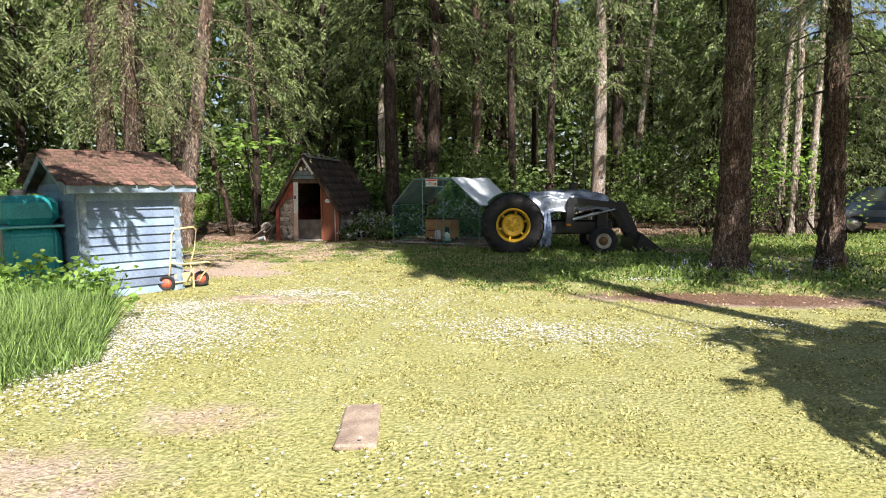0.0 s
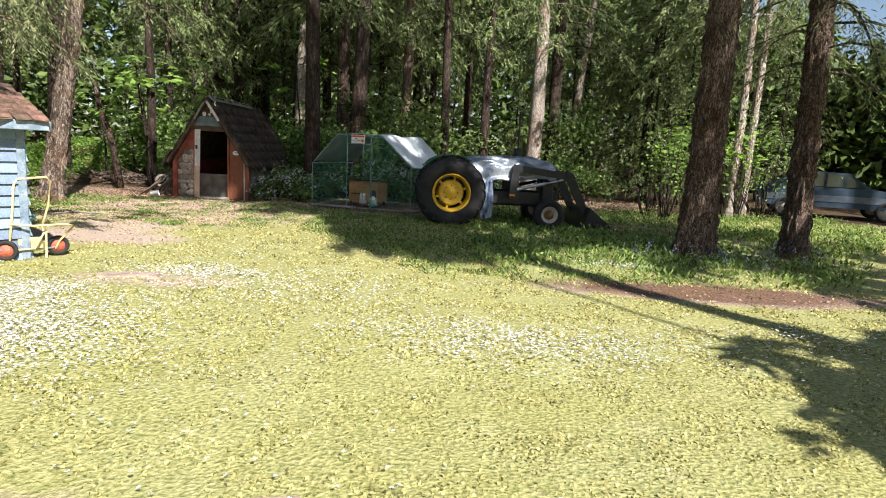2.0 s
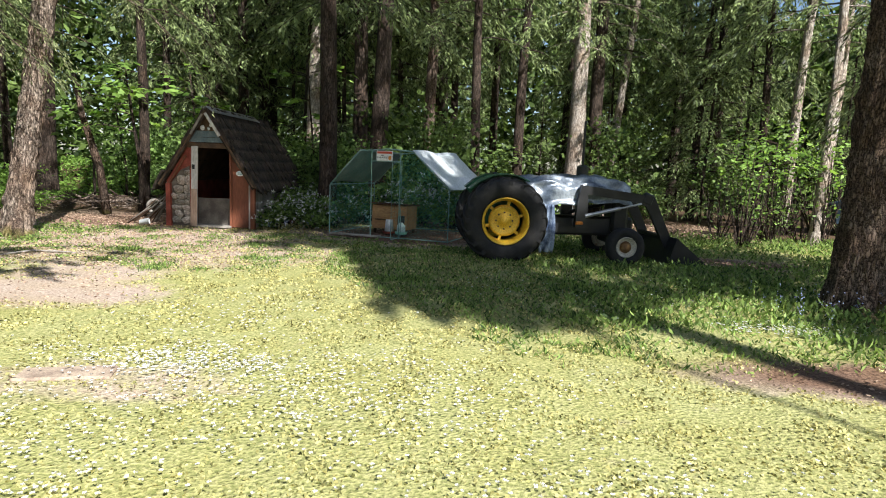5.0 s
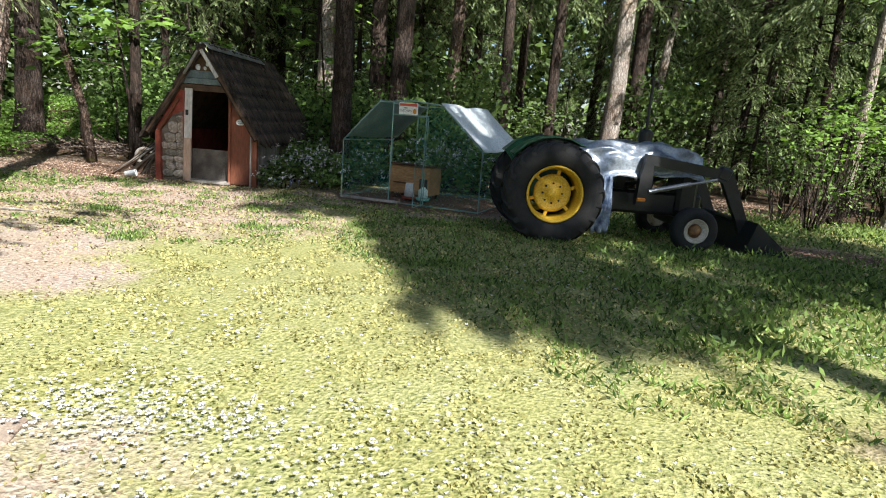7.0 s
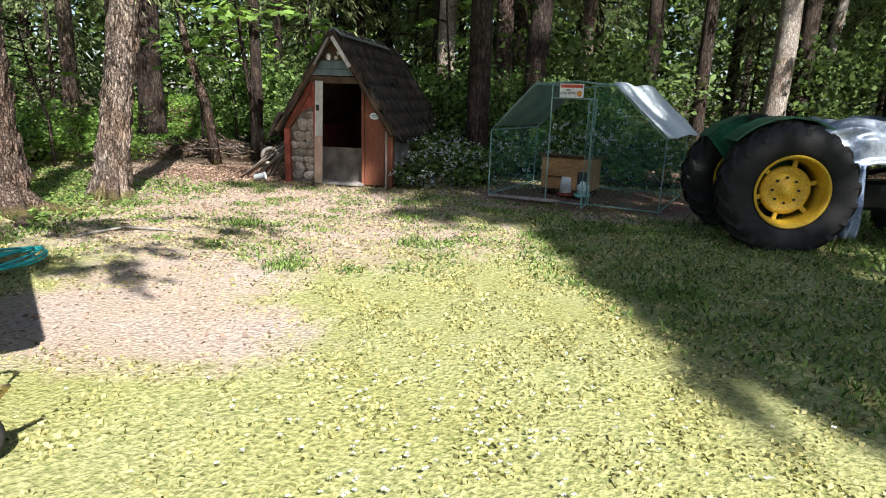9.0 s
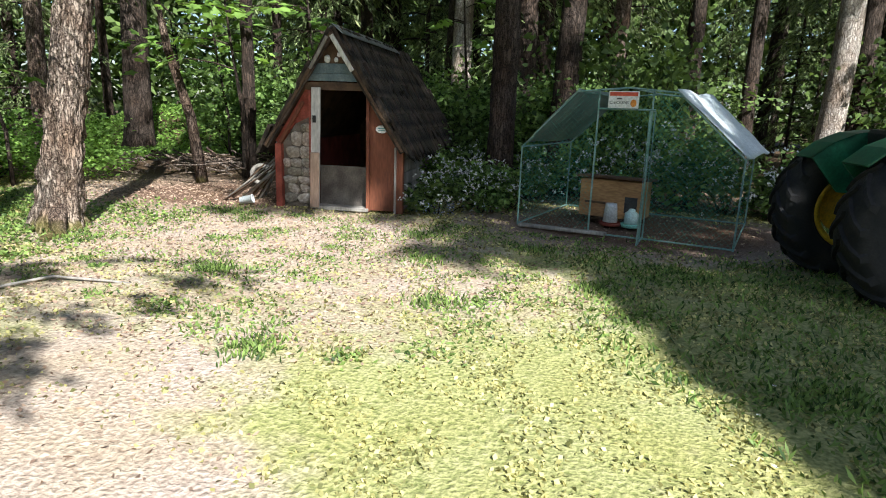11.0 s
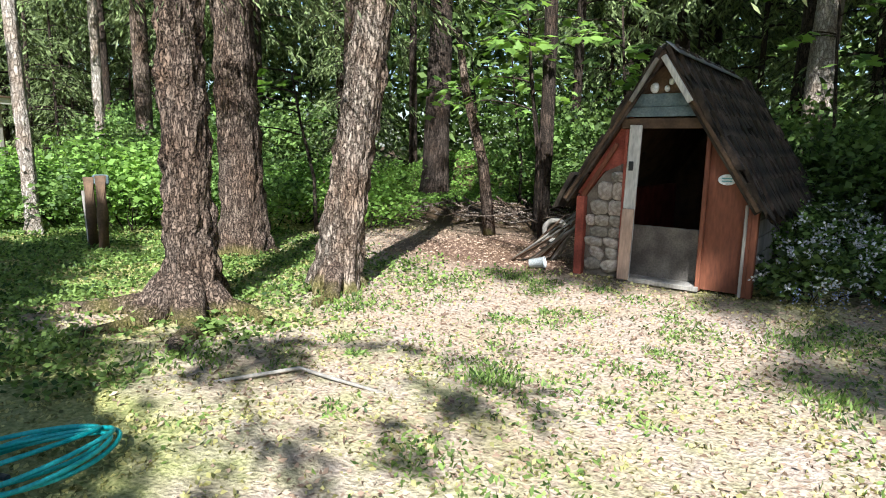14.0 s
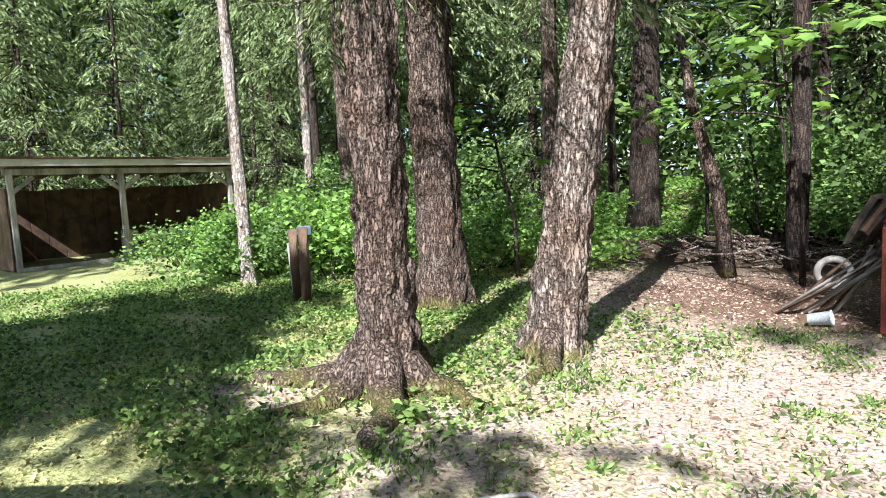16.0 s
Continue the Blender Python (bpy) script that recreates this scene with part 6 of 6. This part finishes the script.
def tractor():
    t = thing("tractor", pose(3.15, 15.58, -0.05, 0, 0, 5), "old green tractor with front loader, draped in a silver tarp", "tractor")
    rear_wheel(t, -1.03, -0.64, 0.705, 0.725, 0.42, 1)
    rear_wheel(t, -1.03, 0.64, 0.705, 0.725, 0.42, -1)
    for y, s in ((-0.7, 1), (0.7, -1)):
        w = part("front_wheel", lathe([(0.17, -0.08), (0.2, -0.11), (0.28, -0.12), (0.315, -0.08), (0.32, -0.03), (0.325, 0), (0.32, 0.03), (0.315, 0.08), (0.28, 0.12), (0.2, 0.11), (0.17, 0.08), (0.17, -0.08)], 40), RUBBER, t, "small ribbed front tyre", True)
        w.matrix_basis = pose(1.03, y, 0.335) @ Matrix.Diagonal((1, s, 1, 1))
        part("hub", lathe([(0, -0.108), (0.05, -0.106), (0.065, -0.085), (0.1, -0.05), (0, -0.05)], 24), material("rusty_hub", (0.16, 0.07, 0.03), (0.3, 0.17, 0.06), 0.7, 9, 50, 0.2), w, "rusty hub", True)
        part("rim", lathe([(0.175, -0.1), (0.165, -0.105), (0.15, -0.06), (0.1, -0.03), (0.07, -0.05), (0.06, -0.09), (0, -0.095), (0, 0), (0.17, 0.06), (0.175, -0.1)], 32), RIM_GREY, w, "dusty pale rim with rusty hub", True)
    part("chassis", box(2.0, 0.32, 0.34, (0.35, 0, 0.62), bev=0.04), BLACK_STEEL, t)
    part("transmission", box(0.8, 0.5, 0.5, (-0.85, 0, 0.75), bev=0.08), GREEN_STEEL, t)
    part("rear_axle", tube([(-1.03, -0.6, 0.705), (-1.03, 0.6, 0.705)], 0.09, 14), GREEN_STEEL, t)
    part("front_axle", box(0.12, 1.3, 0.12, (1.03, 0, 0.36), bev=0.02), BLACK_STEEL, t)
    part("radiator", box(0.3, 0.5, 0.7, (1.08, 0, 0.85), bev=0.05), BLACK_STEEL, t)
    for y in (-0.45, 0.45):
        pts = []
        for i in range(13):
            a = radians(-5 + 16 * i)
            pts.append((-1.03 + 0.785 * math.cos(a), 0.705 + 0.785 * math.sin(a)))
        inner = [(-1.03 + (x + 1.03) * 0.975, 0.705 + (z - 0.705) * 0.975) for x, z in pts]
        part("fender", prism(pts[4:10] + inner[4:10][::-1], y - 0.2, y + 0.16), GREEN_STEEL, t, "dark green mudguard")
        part("fender_side", prism(pts[4:10] + [(-1.35, 0.9), (-0.75, 0.9)], y + (0.16 if y < 0 else -0.2), y + (0.19 if y < 0 else -0.17)), GREEN_STEEL, t)
    part("seat", joined(box(0.42, 0.45, 0.09, (-0.95, 0, 1.12), bev=0.03), box(0.09, 0.43, 0.36, (-1.14, 0, 1.32), (0, -10, 0), 0.03)), BLACK_STEEL, t)
    part("steering_wheel", tube([(-0.35 + 0.06 * math.cos(a), 0.19 * math.sin(a), 1.16 + 0.17 * math.cos(a)) for a in np.linspace(0, 2 * math.pi, 20, endpoint=False)], 0.015, 8, True), BLACK_STEEL, t)
    part("exhaust_stack", tube([(0.45, 0.1, 1.25), (0.45, 0.1, 2.45)], 0.022, 12), BLACK_STEEL, t)
    part("muffler", lathe([(0, 0), (0.06, 0), (0.105, 0.03), (0.105, 0.27), (0.06, 0.3), (0, 0.3)], 20, "z"), BLACK_STEEL, t).matrix_basis = pose(0.45, 0.1, 1.38)
    # tarp over the bonnet: a draped section that changes along the tractor
    nu, nv = 56, 52
    keys = [(-0.72, 1.34, 0.34, 0.42), (-0.4, 1.37, 0.42, 0.46), (0.1, 1.38, 0.4, 0.4), (0.45, 1.42, 0.36, 0.36), (1.0, 1.32, 0.34, 0.28), (1.22, 1.26, 0.3, 0.24)]
    vs = []
    for i in range(nu + 1):
        x = -0.72 + 1.94 * i / nu
        zt, hw, dp = (np.interp(x, [q[0] for q in keys], [q[k] for q in keys]) for k in (1, 2, 3))
        for j in range(nv + 1):
            f = -1 + 2 * j / nv
            g = abs(f)
            if g < 0.5:
                y, z = hw * f * 2, zt - 0.05 * (2 * g) ** 2 + 0.04 * math.cos(f * 3)
            else:
                y, z = math.copysign(hw + 0.06 * (g - 0.5) * 2, f), zt - 0.05 - dp * (g - 0.5) * 2
            wr = 0.05 * abs(noise.noise((x * 1.1 + f * 2.5, f * 6 - x, 11))) + 0.04 * noise.noise((x * 2.2, f * 3, 4)) + 0.03 * abs(noise.noise((x * 3.5 + f * 3, f * 5 - x * 2, 6))) + 0.02 * noise.noise((x * 7 + f * 4, f * 7, 9)) + 0.012 * math.sin(x * 9 + f * 6) + 0.022 * math.sin(f * 17 + 2.5 * noise.noise((x * 1.6, f, 8)))
            z += 0.05 * abs(math.sin(f * 8 + 1.4 * noise.noise((x * 0.9, f, 21)) + 0.7 * x)) * (1 - 0.4 * g) + 0.07 * noise.noise((x * 2.5, f * 0.7, 2)) * g
            vs.append((x + 0.03 * noise.noise((f * 4, x, 3)), y + wr * (1 if f > 0 else -1), z + wr))
    f = [(i * (nv + 1) + j, (i + 1) * (nv + 1) + j, (i + 1) * (nv + 1) + j + 1, i * (nv + 1) + j + 1) for i in range(nu) for j in range(nv)]
    cover = part_mesh("tarp_cover", mesh_np("tarp_cover", vs, f), TARP_SILVER, t, "wrinkled silver tarp", True)
    cover.modifiers.new("thick", "SOLIDIFY").thickness = 0.008
    # a cloth hanging behind the rear wheel
    vs, nu, nv = [], 14, 12
    for i in range(nu + 1):
        for j in range(nv + 1):
            a, b = i / nu, j / nv
            w = 0.16 + 0.12 * math.sin(a * 2.5)
            vs.append((-0.24 + 0.02 * a + (b - 0.5) * w - 0.06 * a, -0.52 + 0.035 * math.sin(b * 14 + 3 * a) + 0.02 * noise.noise((a * 4, b * 6, 1)), 1.0 - 0.82 * a + 0.05 * noise.noise((b * 5, a, 7))))
    f = [(i * (nv + 1) + j, (i + 1) * (nv + 1) + j, (i + 1) * (nv + 1) + j + 1, i * (nv + 1) + j + 1) for i in range(nu) for j in range(nv)]
    cloth = part_mesh("hanging_cloth", mesh_np("hanging_cloth", vs, f), TARP_BLUE, t, "crumpled blue and white cloth", True)
    cloth.modifiers.new("thick", "SOLIDIFY").thickness = 0.006
    # loader
    for y in (-0.5, 0.5):
        part("loader_post", prism([(0.2, 0.62), (0.42, 0.62), (0.38, 1.32), (0.28, 1.34), (0.22, 1.0)], y - 0.06, y + 0.06), BLACK_STEEL, t)
        arm = [(0.28, 1.34), (1.3, 1.22), (1.55, 1.18), (1.9, 0.45), (2.0, 0.2), (1.86, 0.16), (1.7, 0.5), (1.42, 1.02), (1.25, 1.08), (0.3, 1.2)]
        a = part("loader_arm", prism(arm, y - 0.045, y + 0.045), BLACK_STEEL, t)
        part("ram", joined(tube([(0.36, y - 0.06, 0.82), (0.95, y - 0.06, 0.97)], 0.035, 10), tube([(0.9, y - 0.06, 0.955), (1.32, y - 0.06, 1.06)], 0.018, 10)), STEEL if y < 0 else BLACK_STEEL, a, "hydraulic ram with bright rod")
        part("end_plate", box(0.2, 0.11, 0.2, (1.44, y, 1.14), (0, 20, 0), 0.03), BLACK_STEEL, a)
    part("lamp_bracket", box(0.12, 0.05, 0.05, (0.26, -0.58, 0.7), bev=0.01), SIGN_ORANGE, t, "orange marker")
    part("bucket_crossbar", tube([(1.75, -0.5, 0.5), (1.75, 0.5, 0.5)], 0.04, 10), BLACK_STEEL, t)
    sec = [(1.72, 0.08), (1.86, 0.52), (1.9, 0.5), (1.8, 0.1), (2.48, 0.03), (2.5, 0.01), (1.76, 0.03)]
    b = part("bucket", prism(sec, -0.85, 0.85), BLACK_STEEL, t, "low dark loader bucket")
    for y in (-0.86, 0.84):
        part("bucket_side", prism([(1.72, 0.03), (1.86, 0.52), (2.48, 0.02)], y, y + 0.02), BLACK_STEEL, b)


# ---- the open shed, posts, hose, stones, car ----
def open_shed():
    t = thing("open_shed", pose(-19.3, 11.5, 0, 0, 0, 104.5), "open-fronted timber lean-to, board walls coloured dark for inner shade", "shed")
    L, D = 5.55, 2.9
    for x in (0.12, 2.47, 5.42):
        p = part("post", box(0.12, 0.12, 2.2, (x, 0.05, 1.1), bev=0.012), WOOD_GREY, t, "pale weathered post")
        for s in (-1, 1):
            if 0 < x + s * 0.5 < L:
                part("brace", box(0.09, 0.06, 0.62, (x + s * 0.22, 0.05, 1.93), (0, s * 52, 0), 0.01), WOOD_GREY, p)
    part("header", box(L, 0.07, 0.14, (L / 2, 0.05, 2.24)), WOOD_GREY, t)
    part("fascia", box(L + 0.35, 0.04, 0.17, (L / 2, -0.2, 2.44)), material("pale_fascia_board", (0.5, 0.47, 0.42), (0.64, 0.6, 0.55), 0.8, 4, 50, 0.3), t, "pale weathered fascia")
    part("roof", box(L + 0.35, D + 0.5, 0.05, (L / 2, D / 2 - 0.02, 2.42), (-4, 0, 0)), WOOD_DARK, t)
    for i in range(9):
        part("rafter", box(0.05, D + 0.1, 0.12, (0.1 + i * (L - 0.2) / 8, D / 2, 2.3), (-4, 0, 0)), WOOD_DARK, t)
    # inner boards take the dark wood so their colour holds the shed's shade
    back = part("back_wall", box(L, 0.03, 1.85, (L / 2, D, 0.95)), WOOD_DARK, t, "board wall coloured dark for the shade inside")
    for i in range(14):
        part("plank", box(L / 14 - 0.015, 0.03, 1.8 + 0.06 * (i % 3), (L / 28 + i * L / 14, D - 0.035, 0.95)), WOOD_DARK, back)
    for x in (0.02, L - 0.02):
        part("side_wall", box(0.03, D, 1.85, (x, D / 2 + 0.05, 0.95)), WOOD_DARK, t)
    part("sill", box(2.4, 0.09, 0.09, (1.3, 0.0, 0.05)), WOOD_GREY, t)
    s = thing("white_crate", pose(-21.2, 14.1, 0, 0, 0, 20), "small grey-white crate in the open shed", "crate")
    part("box", box(0.34, 0.3, 0.7, (0, 0, 0.35), bev=0.02), WOOD_GREY, s)
    s = thing("basket", pose(-21.0, 14.7, 0), "round pinkish basket in the open shed", "basket")
    part("bowl", lathe([(0, 0), (0.2, 0), (0.28, 0.3), (0.3, 0.62), (0.26, 0.62), (0.24, 0.3), (0, 0.05)], 20, "z"), material("dusty_pink", (0.42, 0.2, 0.14), (0.55, 0.3, 0.22), 0.8, 5, 50, 0.2), s, smooth=True)
    s = thing("leaning_pole", pose(-19.9, 12.1, 0, 0, 0, 104), "thin red handle leaning in the open shed", "pole")
    part("shaft", tube([(0, 0, 0), (-0.35, 0.1, 0.55)], 0.02, 8), WOOD_RED, s)


def posts_and_hose():
    for x, y, h, l, m, lab in ((-10.37, 14.68, 1.02, 2, WOOD_DARK, "round dark weathered fence post"), (-10.78, 14.72, 0.98, -1, WOOD_DARK, "round brown fence post with peeling bark")):
        t = thing("fence_post", pose(x, y, 0, 0, l, 0), lab, "post", "fence posts")
        part("shaft", tube([(0, 0, -0.05), (0.01, 0, 0.5), (0, 0, h)], 0.075, 14, taper=0.92), m, t, smooth=True)
    t = thing("split_rail", pose(-11.0, 14.8, 0, 0, -6, 0), "split pale board leaning on a post", "board")
    part("shaft", box(0.05, 0.12, 0.8, (0, 0, 0.38)), WOOD_GREY, t)
    t = thing("post_box", pose(-10.95, 14.95, 0.86), "small blue-grey box on the fence posts", "box")
    part("body", box(0.2, 0.16, 0.14, (0, 0, 0.07), bev=0.02), SLATE_PAINT, t)
    part("stand", box(0.08, 0.08, 0.9, (0, 0, -0.45)), WOOD_GREY, t)
    rng = np.random.default_rng(81)
    t = thing("garden_hose", pose(-4.92, 11.9, 0, 0, 0, 40) @ Matrix.Scale(0.9, 4), "loosely coiled teal garden hose on the soil", "hose")
    for c in range(5):
        pts = []
        rx, ry, ox, oy, rot = 0.42 + 0.05 * rng.normal(), 0.19 + 0.04 * rng.normal(), 0.06 * rng.normal(), 0.05 * rng.normal(), 0.7 + 0.12 * rng.normal()
        for i in range(48):
            a = 2 * math.pi * i / 48
            x, y = rx * math.cos(a) * (1 + 0.04 * math.sin(3 * a + c)), ry * math.sin(a)
            pts.append((ox + x * math.cos(rot) - y * math.sin(rot), oy + x * math.sin(rot) + y * math.cos(rot), 0.03 + 0.02 * c + 0.015 * math.sin(2 * a + c)))
        part("coil", tube(pts, 0.013, 8, True), HOSE, t, smooth=True)
    part("nozzle", tube([(-0.1, -0.1, 0.05), (0.08, -0.16, 0.06)], 0.025, 10, taper=0.6), INK, t)
    for x, y, sx, sy, rz in ((1.67, 4.32, 0.25, 0.68, 12), (-1.2, 8.68, 0.6, 0.24, 15)):
        t = thing("stepping_stone", pose(x, y, float(height([x], [y])[0]) - 0.006, 0, 0, rz), "worn flat concrete slab set in the lawn", "stepping stone", "stepping stones")
        b = box(sx, sy, 0.05, (0, 0, 0.005), bev=0.015)
        bmesh.ops.subdivide_edges(b, edges=b.edges[:], cuts=3, use_grid_fill=True)
        for v in b.verts:
            v.co += Vector((0.012 * noise.noise(v.co * 9), 0.012 * noise.noise(v.co * 9 + Vector((5, 0, 0))), 0.006 * noise.noise(v.co * 6)))
        part("slab", b, CONCRETE, t)


def parked_car():
    t = thing("parked_car", pose(14.3, 22.2, 0, 0, 0, -20), "dark blue car parked among the trees", "car")
    side = [(-2.1, 0.35), (2.15, 0.35), (2.2, 0.7), (1.9, 0.85), (1.1, 0.95), (-1.7, 0.98), (-2.15, 0.85)]
    part("body", prism(side, -0.85, 0.85), CAR_PAINT, t)
    cabin = [(1.0, 0.94), (0.35, 1.42), (-0.9, 1.46), (-1.6, 0.97)]
    part("cabin", prism(cabin, -0.72, 0.72), CAR_PAINT, t)
    part("window", prism([(0.82, 0.98), (0.3, 1.36), (-0.25, 1.39), (-0.25, 0.99)], -0.735, -0.722), GLASS_DARK, t)
    part("window", prism([(-0.33, 0.99), (-0.33, 1.39), (-0.85, 1.4), (-1.4, 1.0)], -0.735, -0.722), GLASS_DARK, t)
    part("side_strip", box(4.0, 0.012, 0.2, (0, -0.858, 0.62), bev=0.004), material("grey_lower_paint", (0.05, 0.065, 0.09), (0.08, 0.1, 0.13), 0.4, 4, 50, 0.0), t)
    for x in (-1.35, 1.4):
        for y in (-0.78, 0.78):
            small_wheel(t, pose(x, y, 0.31), 0.31, 0.2, RIM_GREY)


ground()
lawn()
daisies()
tall_growth()
trees()
shrubs()
shade_trees()
water_tank()
hand_cart()
tractor()
chicken_run()
in_run()
beside_hut()
open_shed()
posts_and_hose()
parked_car()
blue_shed()
hut()
